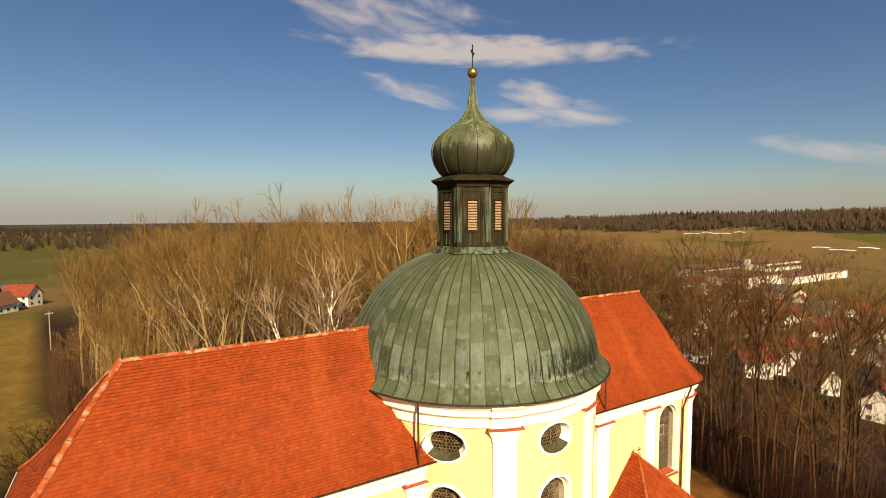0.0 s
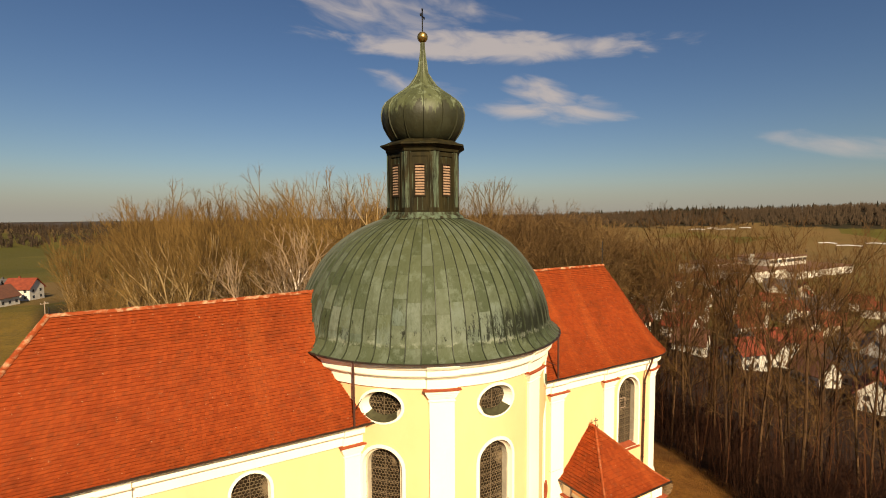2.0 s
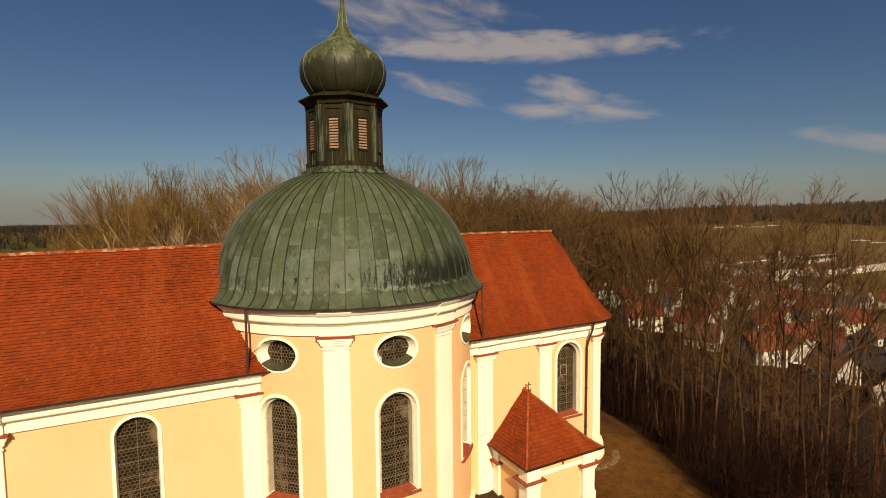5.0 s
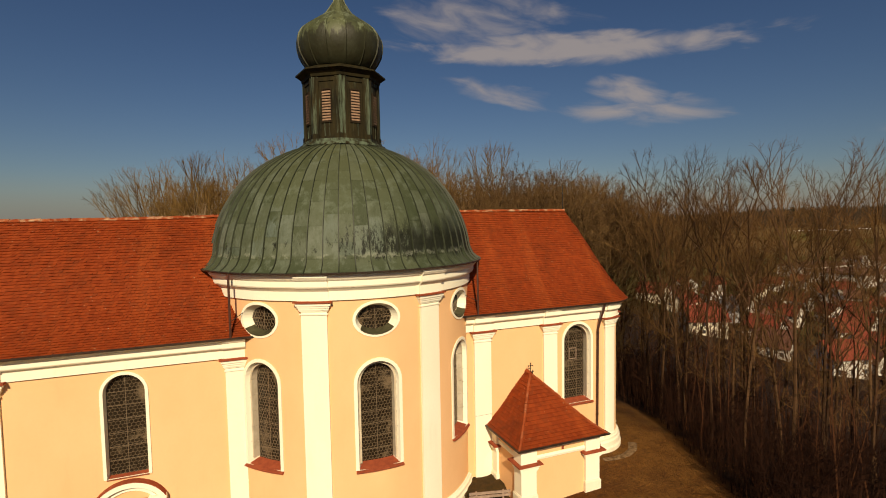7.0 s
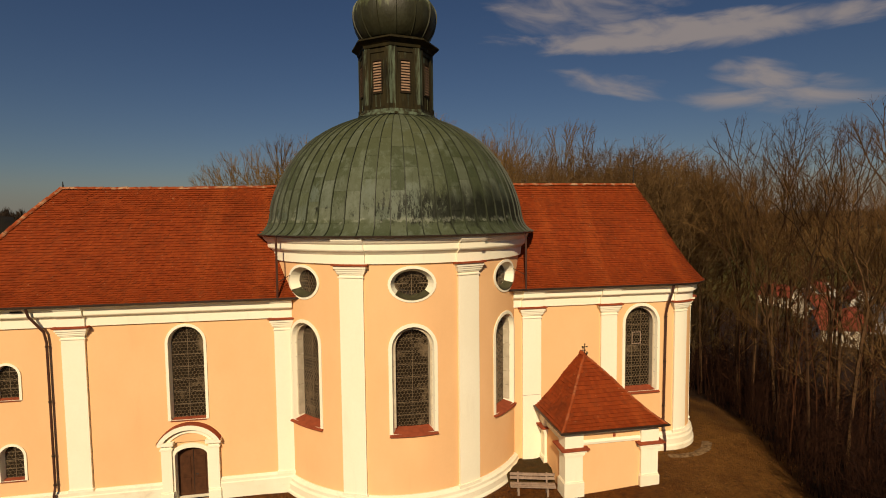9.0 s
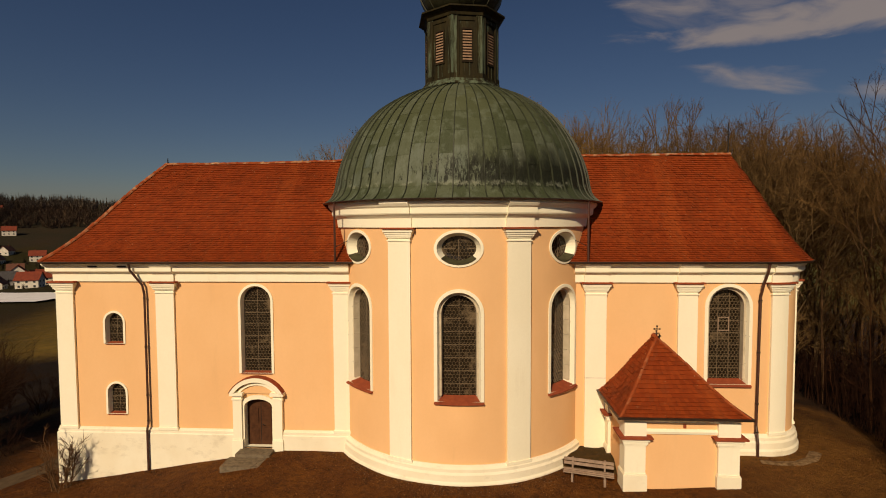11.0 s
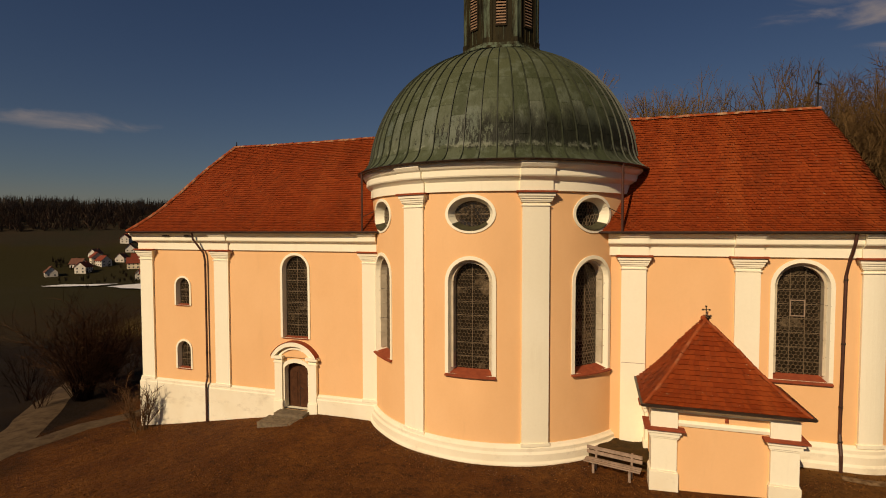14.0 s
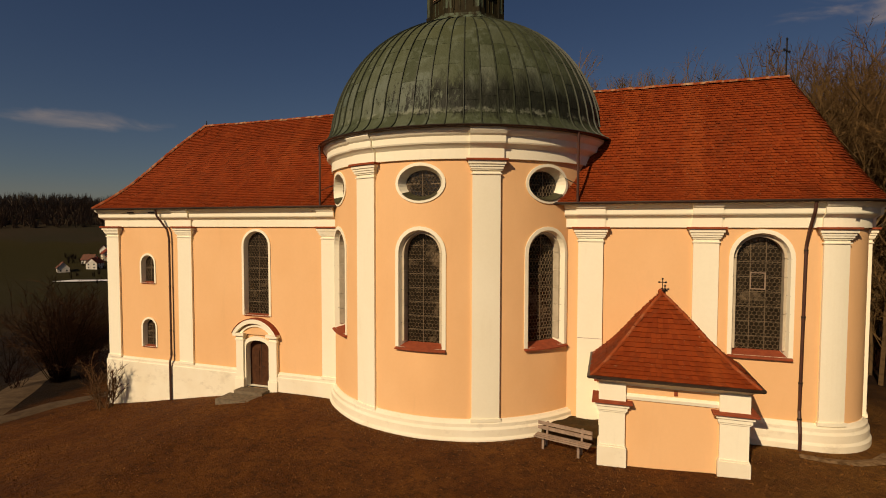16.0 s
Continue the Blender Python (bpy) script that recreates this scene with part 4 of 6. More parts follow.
for r, z in pts:
    t = 0.4 + 0.6 * r / 7.3
    verts += [(-0.030 * t, -r + 0.01, z), (-0.016 * t, -(r + 0.065), z + 0.02), (0.016 * t, -(r + 0.065), z + 0.02), (0.030 * t, -r + 0.01, z)]
seam.add(verts, [(i * 4 + j, i * 4 + j + 1, i * 4 + j + 5, i * 4 + j + 4) for i in range(36) for j in range(3)] + [(3, 2, 1, 0)])
s0 = None
for g in range(GORES):
    turn = pose(0, 0, 0, 0, 0, FIRST_SEAM + 360 * g / GORES)
    if s0 is None:
        s0 = part("standing_seam", seam, SEAM, dome)
        s0.matrix_basis = turn
    else:
        again(s0, turn)
part("eaves_edge", MB().lathe([(7.5, 13.12), (7.9, 13.12), (7.96, 13.17), (7.93, 13.2), (7.6, 13.24)], 80), GUTTER, dome, "dark metal drip edge")

# ---- lantern and onion ----
LT = 10.5


def octagon(r, z, turn=LT + 22.5):
    return [(r * math.sin(radians(turn + 45 * k)), -r * math.cos(radians(turn + 45 * k)), z) for k in range(8)]


def oct_stack(levels, caps=False):
    mb = MB()
    verts = [p for r, z in levels for p in octagon(r, z)]
    faces = [(i * 8 + k, i * 8 + (k + 1) % 8, (i + 1) * 8 + (k + 1) % 8, (i + 1) * 8 + k) for i in range(len(levels) - 1) for k in range(8)]
    return mb.add(verts, faces)


lantern = part("lantern", oct_stack([(2.13, 19.5), (2.13, 23.5)]), FACE_COPPER, church, "octagonal dark copper lantern with louvred openings")
part("skirt", oct_stack([(2.55, 19.62), (2.45, 19.76), (2.27, 19.86), (2.24, 19.98), (2.13, 20.0)]), STREAKED_COPPER, lantern)
part("lantern_cornice", oct_stack([(2.13, 23.3), (2.22, 23.34), (2.26, 23.48), (2.42, 23.6), (2.56, 23.68), (2.56, 23.76), (2.3, 23.84), (1.7, 24.1)]), DARK_COPPER, lantern)
APO = 2.13 * math.cos(math.pi / 8)
for k in range(8):
    a = radians(LT + 45 * k)
    m = Matrix.Rotation(a, 4, "Z") @ Matrix.Translation((0, -APO, 0))
    b = radians(LT + 22.5 + 45 * k)
    m2 = Matrix.Rotation(b, 4, "Z") @ Matrix.Translation((0, -2.13, 0))
    # a pilaster strip folded round the corner, with a rib on each side and a base
    strip = MB()
    fold = ((-0.30, 0.165), (-0.30, 0.085), (-0.24, 0.055), (-0.10, 0.0), (0, -0.06), (0.10, 0.0), (0.24, 0.055), (0.30, 0.085), (0.30, 0.165))
    strip.add([m2 @ Vector((x, y, z)) for z in (19.95, 23.35) for x, y in fold], [(i, i + 1, i + 10, i + 9) for i in range(8)])
    cs = part("corner_strip", strip, STREAKED_COPPER, lantern, "green streaked copper corner strip")
    for side in (-1, 1):
        part("rib", MB().tube([m2 @ Vector((side * 0.27, 0.055, z)) for z in (19.97, 23.32)], 0.032, 6), DARK_COPPER, cs)
    foot = MB()
    foot.add([m2 @ Vector((x * 1.14, y - 0.045, z)) for z in (19.9, 20.24) for x, y in fold], [(i, i + 1, i + 10, i + 9) for i in range(8)] + [tuple(range(9, 18))])
    part("strip_base", foot, DARK_COPPER, cs)
    # raised frame round the sunk panel
    panel = MB()
    for x0, x1, z0, z1 in ((-0.54, -0.44, 20.0, 23.25), (0.44, 0.54, 20.0, 23.25), (-0.44, 0.44, 23.06, 23.25), (-0.44, 0.44, 20.0, 20.12)):
        panel.box(x0, x1, -0.05, 0.01, z0, z1, m)
    part("panel_moulding", panel, DARK_COPPER, lantern)
    for x in (-0.14, 0.14):
        part("panel_fold", MB().box(x - 0.015, x + 0.015, -0.03, 0.01, 20.12, 20.82, m), STREAKED_COPPER, lantern)
    frame_mb = MB()
    for x0, x1, z0, z1 in ((-0.30, -0.25, 20.84, 22.66), (0.25, 0.30, 20.84, 22.66), (-0.25, 0.25, 20.84, 20.91), (-0.25, 0.25, 22.59, 22.66)):
        frame_mb.box(x0, x1, -0.07, 0.02, z0, z1, m)
    lv = part("louvre", frame_mb, LOUVRE_FRAME, lantern, "wooden louvre in the lantern")
    part("void", MB().box(-0.25, 0.25, -0.012, 0.01, 20.91, 22.59, m), LOUVRE_DARK, lv)
    for i in range(11):
        z = 20.94 + i * 0.149
        slat = MB()
        slat.add([m @ Vector(p) for p in ((-0.25, -0.085, z), (0.25, -0.085, z), (0.25, -0.085, z + 0.035), (-0.25, -0.085, z + 0.035), (-0.25, -0.012, z + 0.07), (0.25, -0.012, z + 0.07), (0.25, -0.012, z + 0.11), (-0.25, -0.012, z + 0.11))], [(0, 1, 2, 3), (3, 2, 6, 7), (0, 4, 5, 1), (0, 3, 7, 4), (1, 5, 6, 2)])
        part("slat", slat, LOUVRE, lv)

ONION_CURVE = [(1.78, 24.06), (1.946, 24.2), (2.153, 24.5), (2.329, 24.84), (2.422, 25.22), (2.443, 25.56), (2.37, 25.9), (2.184, 26.22), (1.863, 26.5), (1.501, 26.76), (1.139, 27), (0.8, 27.27), (0.56, 27.6), (0.3, 28), (0.25, 28.45), (0.17, 28.95), (0.13, 29.4), (0.12, 29.72)]
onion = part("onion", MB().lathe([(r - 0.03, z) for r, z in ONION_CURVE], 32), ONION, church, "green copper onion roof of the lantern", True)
NG = 14
gore, rib = MB(), MB()
half = math.pi / NG * 0.98
verts = []
for r, z in ONION_CURVE:
    for i in range(4):
        a = -half + 2 * half * i / 3
        rr = r * (0.985 if i in (0, 3) else 1.0)
        verts.append((rr * math.sin(a), -rr * math.cos(a), z))
gore.add(verts, [(j * 4 + i, j * 4 + i + 1, j * 4 + i + 5, j * 4 + i + 4) for j in range(len(ONION_CURVE) - 1) for i in range(3)])
verts = []
for r, z in ONION_CURVE:
    t = min(0.022, r * 0.08)
    verts += [(-t, -r * 0.98, z), (0, -(r + t * 1.6), z), (t, -r * 0.98, z)]
rib.add(verts, [(j * 3 + i, j * 3 + i + 1, j * 3 + i + 4, j * 3 + i + 3) for j in range(len(ONION_CURVE) - 1) for i in range(2)])
g0 = r0 = None
for k in range(NG):
    ta, tb = pose(0, 0, 0, 0, 0, LT + 360 * k / NG), pose(0, 0, 0, 0, 0, LT + 360 * (k + 0.5) / NG)
    if g0 is None:
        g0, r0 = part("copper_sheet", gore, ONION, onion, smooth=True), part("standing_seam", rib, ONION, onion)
        g0.matrix_basis, r0.matrix_basis = ta, tb
    else:
        again(g0, ta), again(r0, tb)


def cross_mesh(h, arm, t):
    mb = MB()
    mb.box(-t, t, -t, t, 0, h)
    mb.box(-arm, arm, -t, t, h * 0.68, h * 0.68 + 2 * t)
    for x, z in ((-arm, h * 0.68 + t), (arm, h * 0.68 + t), (0, h)):
        mb.box(x - 2.2 * t, x + 2.2 * t, -t, t, z - 2.2 * t, z + 2.2 * t)
    return mb


finial = part("finial", MB().lathe([(0.0, 29.72), (0.12, 29.74), (0.23, 29.82), (0.295, 29.93), (0.31, 30.04), (0.275, 30.17), (0.17, 30.29), (0.05, 30.34), (0.0, 30.35)], 20), GOLD, church, "gilded ball finial", True)
x1 = part("cross", cross_mesh(1.28, 0.27, 0.028), IRON, finial, "dark wrought iron cross")
x1.matrix_basis = pose(0, 0, 30.3, 0, 0, 40)
for k in range(4):
    ray_mb = MB().tube([(0, 0, 0), (0.17, 0, 0.17)], [0.012, 0.006], 4)
    o = part("cross_ray", ray_mb, IRON, x1)
    o.matrix_basis = pose(0, 0, 1.28 * 0.68 + 0.028, 0, 90 * k, 0)
x2 = part("ridge_cross", cross_mesh(1.75, 0.24, 0.024), IRON, church, "slender dark iron cross on the choir ridge")
x2.matrix_basis = pose(15.2, 0, 15.93, 0, 0, 50)
part("ridge_spike", MB().tube([(-17.8, 0, 15.68), (-17.8, 0, 16.1)], [0.05, 0.02], 6), IRON, church)

# ---- porch chapel beside the choir ----
porch = thing("porch_chapel", "small peach chapel porch with red tiled pyramid roof", "porch")
PX0, PX1, PY = 7.5, 12.2, -7.35
f_pf = lambda u, v, d: (u, PY + d, v)
f_pw = lambda u, v, d: (PX0 + d, -u, v)
f_pe = lambda u, v, d: (PX1 - d, u, v)
part("front_wall", wall_mesh(f_pf, PX0, PX1, -1.5, 3.55, [], 0.35), PEACH, porch)
part("side_wall", wall_mesh(f_pw, 4.1, -PY - 0.35, -1.5, 3.55, [], 0.35), PEACH, porch)
part("side_wall", wall_mesh(f_pe, PY + 0.35, -4.1, -1.5, 3.55, [], 0.35), PEACH, porch)


def porch_pier(line):
    """A pier run round a corner (or along a wall): base, shaft, capital, cover slab and frieze block."""
    def run(v0, v1, out):
        path = [Vector(p) for p in line]
        ends = []
        for a, b in ((path[0], path[1]), (path[-1], path[-2])):
            ends.append(a + (a - b).normalized() * max(0.0, out - 0.14))
        path[0], path[-1] = ends
        stations = []
        for i, p in enumerate(path):
            nx = -1 if p.x < PX0 + 0.01 else 1 if p.x > PX1 - 0.01 else 0
            ny = -1 if p.y < PY + 0.01 else 0
            stations.append((p.x, p.y, nx, ny, 0))
        return sweep(stations, [(-0.02, v0), (out, v0), (out, v1), (-0.02, v1)])

    p = part("pier", run(0.93, 2.2, 0.14), CREAM, porch, "cream corner pier")
    part("pier_base", run(-1.5, 0.86, 0.20), PLINTH, p)
    part("pier_base", run(0.86, 0.93, 0.17), PLINTH, p)
    for v0, v1, out in ((2.2, 2.27, 0.18), (2.27, 2.42, 0.22), (2.42, 2.56, 0.28)):
        part("capital", run(v0, v1, out), CREAM, p)
    part("cover_slab", run(2.56, 2.63, 0.40), SLAB, p, "red clay slab on the capital")
    part("frieze_block", run(2.63, 3.27, 0.16), CREAM, p)


porch_pier([(PX0, PY + 0.6), (PX0, PY), (PX0 + 0.78, PY)])
porch_pier([(PX1 - 0.78, PY), (PX1, PY), (PX1, PY + 0.6)])
porch_pier([(PX0, -4.2), (PX0, -4.75)])
pl = [(PX0, -4.06, -1, 0, 0), (PX0, PY, -1, -1, 0), (PX1, PY, 1, -1, 0), (PX1, -4.06, 1, 0, 0)]
part("moulding", sweep(pl, [(0, 2.70), (0.06, 2.70), (0.09, 2.82), (0.05, 2.90), (0, 2.92)]), CREAM, porch)
part("cornice", sweep(pl, [(0, 3.22), (0.08, 3.22), (0.10, 3.28), (0.22, 3.36), (0.36, 3.44), (0.36, 3.56), (0, 3.56)]), CREAM, porch)
PZ0, PZ1 = 3.58, 6.36
pe = [(PX0 - 0.46, -4.06, 9.75, -4.06)] + eave_run((PX0 - 0.46, -4.3), (PX0 - 0.46, PY - 0.5), 3, (9.75, -4.5), (9.75, -4.5)) + eave_run((PX0 - 0.46, PY - 0.5), (PX1 + 0.38, PY - 0.5), 5, (9.75, -4.5), (9.75, -4.5)) + eave_run((PX1 + 0.38, PY - 0.5), (PX1 + 0.38, -4.3), 3, (9.75, -4.5), (9.75, -4.5)) + [(PX1 + 0.38, -4.06, 9.75, -4.06)]
porch_roof = Roof(pe, PZ0, PZ1, False)
prf = part("porch_roof", porch_roof.under(), MORTAR, porch, "red clay tiled pyramid roof")
tagged(part("tiles", porch_roof.tiles(19, 0.2), TILE, prf, "red plain clay tiles"), kind="stuff")
for sx in (PX0 - 0.46, PX1 + 0.38):
    hip = Roof([(sx, PY - 0.5, 9.75, -4.5)], PZ0, PZ1)
    ridge_run(spaced(lambda t: hip.at(0, t, 0.02), 12), prf, 0.55)
ridge_run([Vector((9.75, -4.55, PZ1 + 0.04)), Vector((9.75, -4.08, PZ1 + 0.04))], prf)
part("gutter", gutter([(PX0 - 0.46, -4.1, -1, 0, 0), (PX0 - 0.46, PY - 0.50, -1, -1, 0), (PX1 + 0.38, PY - 0.50, 1, -1, 0), (PX1 + 0.38, -4.1, 1, 0, 0)], PZ0 - 0.02), GUTTER, porch, "dark metal gutter")
x3 = part("cross", cross_mesh(0.5, 0.13, 0.016), IRON, porch, "small dark iron cross")
x3.matrix_basis = pose(9.75, -4.55, PZ1 + 0.1, 0, 0, 0)
x4 = part("cross", cross_mesh(0.26, 0.07, 0.014), IRON, porch, "small dark iron cross")
x4.matrix_basis = pose(9.85, -4.62, PZ1 - 0.08, 0, 0, 30)
part("vent_hole", MB().box(9.94, 10.06, PY - 0.05, PY + 0.05, 2.98, 3.14), SLAB, porch)

# ---- ground ----
def step01(a, b, x):
    t = min(1.0, max(0.0, (x - a) / (b - a)))
    return t * t * (3 - 2 * t)


RIDGES = ((-180, 22), (-120, 26), (-90, 40), (-58, 54), (-40, 54), (-25, 22), (-9, 4), (20, 6), (45, 22), (60, 28), (72, 38), (95, 30), (140, 24), (180, 22))


def ridge_height(az):
    for (a, h), (b, k) in zip(RIDGES, RIDGES[1:]):
        if a <= az <= b:
            return h + (k - h) * (az - a) / (b - a)
    return 22.0


def ground_z(x, y):
    z = 0.12 + 0.28 * step01(7, 14, x) - 0.17 * max(0.0, -9.5 - x) * (1 - 0.4 * step01(-20, -40, x)) if x > -40 else -4.6
    if x <= -40:
        z = -0.17 * 30.5 * 0.6 + 0.12
    ex, ey = max(x - 20.5 - 0.12 * max(0, y), 0.0), max(y - 9.0, 0.0)
    wx, sy = max(-30.0 - x, 0.0), max(-42.0 - y, 0.0)
    d = math.sqrt(ex * ex + ey * ey + wx * wx + sy * sy)
    if d > 0:
        q = d * d
        slope = (0.50 * ex * ex + 0.09 * ey * ey + 0.16 * wx * wx + 0.15 * sy * sy) / q
        deep = (46 * ex * ex + 34 * ey * ey + 34 * wx * wx + 36 * sy * sy) / q
        ramp = d * d / (d + 6.0)
        z -= deep * (1 - math.exp(-ramp * slope / deep))
    r = math.hypot(x, y)
    if r > 100:
        z += 4.0 * step01(100, 400, r) * noise.noise((x / 260, y / 260, 0.3))
        az = math.degrees(math.atan2(x, y))
        near, far = (900, 1450) if not -75 < az < -30 else (430, 980)
        k = step01(near, far, r)
        z = z * (1 - k) + (ridge_height(az) - 16 + 6 * noise.noise((x / 300, y / 300, 4.0))) * k
        z -= 26 * step01(1520, 2300, r)
        z = z * (1 - step01(2400, 4200, r)) - 30 * step01(2400, 4200, r)
    else:
        z += 0.05 * noise.noise((x / 2.5, y / 2.5, 0)) + 0.10 * noise.noise((x / 9, y / 9, 2)) * step01(6, 14, abs(y))
    return z


def ground_mat():
    s = Shade("dry winter grass and fields", 0.95)
    near = s.mix(s.noise(0.35, (1, 1, 1), 6, 0.65), (0.098, 0.030, 0.004), (0.172, 0.061, 0.009))
    near = s.mix(s.maths("MULTIPLY", s.noise(3.5, (1, 1, 1), 5, 0.75, 0.45, 0.7), 0.8), near, (0.024, 0.008, 0.002))
    near = s.mix(s.maths("MULTIPLY", s.noise(1.25, (1, 1, 1), 6, 0.75, 0.5, 0.7), 0.6), near, (0.045, 0.016, 0.004))
    near = s.mix(s.maths("MULTIPLY", s.noise(11, (1, 1, 1), 4, 0.7, 0.56, 0.72), 0.8), near, (0.225, 0.095, 0.020))
    v = s.t.nodes.new("ShaderNodeTexVoronoi")
    v.inputs["Scale"].default_value = 0.0055
    s.link(s.where, v.inputs["Vector"])
    pick = s.t.nodes.new("ShaderNodeSeparateColor")
    s.link(v.outputs["Color"], pick.inputs[0])
    field = s.mix(s.span(pick.outputs[0], 0.2, 0.8), (0.066, 0.062, 0.009), (0.100, 0.082, 0.015))
    field = s.mix(s.span(pick.outputs[1], 0.76, 0.84), field, (0.15, 0.092, 0.032))
    field = s.mix(s.maths("MULTIPLY", s.noise(0.02, (1, 1, 1), 6, 0.7), 0.4), field, (0.078, 0.060, 0.013))
    mead = s.mix(s.noise(0.12, (1, 1, 1), 6, 0.7), (0.250, 0.148, 0.020), (0.150, 0.100, 0.017))
    mead = s.mix(s.maths("MULTIPLY", s.noise(0.7, (1, 1, 1), 6, 0.8, 0.46, 0.68), 0.8), mead, (0.060, 0.042, 0.012))
    xyz = s.t.nodes.new("ShaderNodeSeparateXYZ")
    s.link(s.where, xyz.inputs[0])
    wob = s.span(s.noise(0.1, (1, 1, 1), 3), 0, 1, (-5, 5))
    dry = s.mix(s.noise(0.9, (1, 1, 1), 6, 0.75), (0.125, 0.050, 0.009), (0.245, 0.115, 0.023))
    dry = s.mix(s.maths("MULTIPLY", s.noise(6, (1, 1, 1), 5, 0.75, 0.5, 0.72), 0.75), dry, (0.040, 0.018, 0.006))
    near = s.mix(s.span(s.maths("ADD", xyz.outputs[0], s.maths("MULTIPLY", wob, 0.3)), 11, 16, (0.0, 0.8)), near, dry)
    c = s.mix(s.span(s.maths("ADD", xyz.outputs[1], wob), 6, 12), near, mead)
    # floor of the slope wood: shade of the dense growth is put into this colour
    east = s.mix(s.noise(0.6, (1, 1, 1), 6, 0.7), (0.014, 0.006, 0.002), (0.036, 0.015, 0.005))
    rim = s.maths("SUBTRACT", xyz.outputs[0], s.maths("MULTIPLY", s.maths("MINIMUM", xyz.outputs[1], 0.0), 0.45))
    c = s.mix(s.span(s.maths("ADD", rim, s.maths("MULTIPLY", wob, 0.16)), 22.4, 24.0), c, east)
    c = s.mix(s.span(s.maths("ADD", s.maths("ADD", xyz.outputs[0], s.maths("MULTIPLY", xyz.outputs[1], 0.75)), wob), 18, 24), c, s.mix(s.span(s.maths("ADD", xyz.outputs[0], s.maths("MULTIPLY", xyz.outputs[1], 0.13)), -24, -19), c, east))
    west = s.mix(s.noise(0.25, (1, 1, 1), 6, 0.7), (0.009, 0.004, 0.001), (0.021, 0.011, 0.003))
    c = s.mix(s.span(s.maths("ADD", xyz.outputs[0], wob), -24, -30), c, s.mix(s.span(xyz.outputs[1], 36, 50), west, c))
    far = s.t.nodes.new("ShaderNodeVectorMath")
    far.operation = "LENGTH"
    s.link(s.where, far.inputs[0])
    # western ground darkened in colour for lens vignette and the lower exposure there
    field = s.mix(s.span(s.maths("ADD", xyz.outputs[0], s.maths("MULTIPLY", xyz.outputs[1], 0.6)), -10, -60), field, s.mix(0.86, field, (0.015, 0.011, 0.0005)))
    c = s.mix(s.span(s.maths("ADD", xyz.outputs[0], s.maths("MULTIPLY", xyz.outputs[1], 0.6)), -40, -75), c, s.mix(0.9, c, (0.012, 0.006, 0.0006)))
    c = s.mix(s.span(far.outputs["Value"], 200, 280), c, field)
    woods = s.mix(s.noise(0.02, (1, 1, 1), 5), (0.032, 0.021, 0.010), (0.022, 0.019, 0.008))
    c = s.mix(s.span(s.maths("ADD", xyz.outputs[2], s.span(s.noise(0.01, (1, 1, 1), 4), 0, 1, (-8, 8))), -11, -7), c, s.mix(s.span(far.outputs["Value"], 480, 520), c, woods))
    c = s.mix(s.span(far.outputs["Value"], 1480, 1560), c, s.mix(s.noise(0.004, (1, 1, 1), 4), (0.060, 0.046, 0.034), (0.040, 0.031, 0.022)))
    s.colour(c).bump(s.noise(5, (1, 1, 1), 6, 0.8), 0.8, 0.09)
    return s.m


GROUND = ground_mat()
mb = MB()
radii, r = [0.0], 2.0
while r < 4600:
    radii.append(r)
    r += max(0.7, min(r * 0.045, 120))
NS = 160
verts = [(0.0, 0.0, ground_z(0, 0))]
for r in radii[1:]:
    for k in range(NS):
        x, y = r * math.sin(2 * math.pi * k / NS), -r * math.cos(2 * math.pi * k / NS)
        verts.append((x, y, ground_z(x, y)))
faces = [(0, 1 + k, 1 + (k + 1) % NS) for k in range(NS)]
for i in range(len(radii) - 2):
    a, b = 1 + i * NS, 1 + (i + 1) * NS
    faces += [(a + k, b + k, b + (k + 1) % NS, a + (k + 1) % NS) for k in range(NS)]
mb.add(verts, faces)
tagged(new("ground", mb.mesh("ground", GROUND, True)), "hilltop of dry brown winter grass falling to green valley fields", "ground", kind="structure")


def strip(name, points, width, material, label, category, lift=0.05):
    mb = MB()
    verts = []
    pts = [Vector((*p, 0)) for p in points]
    fine = []
    for a, b in zip(pts, pts[1:]):
        n = max(1, int((b - a).length / (1.5 if width < 6 else 12)))
        fine += [a.lerp(b, i / n) for i in range(n)]
    fine.append(pts[-1])
    for i, p in enumerate(fine):
        d = (fine[min(i + 1, len(fine) - 1)] - fine[max(i - 1, 0)]).normalized()
        s = Vector((d.y, -d.x, 0))
        wd = width * (1 + 0.18 * noise.noise((p.x / 4, p.y / 4, 7)))
        for k in (-0.5, -0.17, 0.17, 0.5):
            q = p + s * wd * k
            verts.append((q.x, q.y, ground_z(q.x, q.y) + lift - (0.04 if abs(k) == 0.5 else 0)))
    mb.add(verts, [(i * 4 + j, i * 4 + j + 1, i * 4 + j + 5, i * 4 + j + 4) for i in range(len(fine) - 1) for j in range(3)])
    return tagged(new(name, mb.mesh(name, material, True)), label, category, kind="structure")


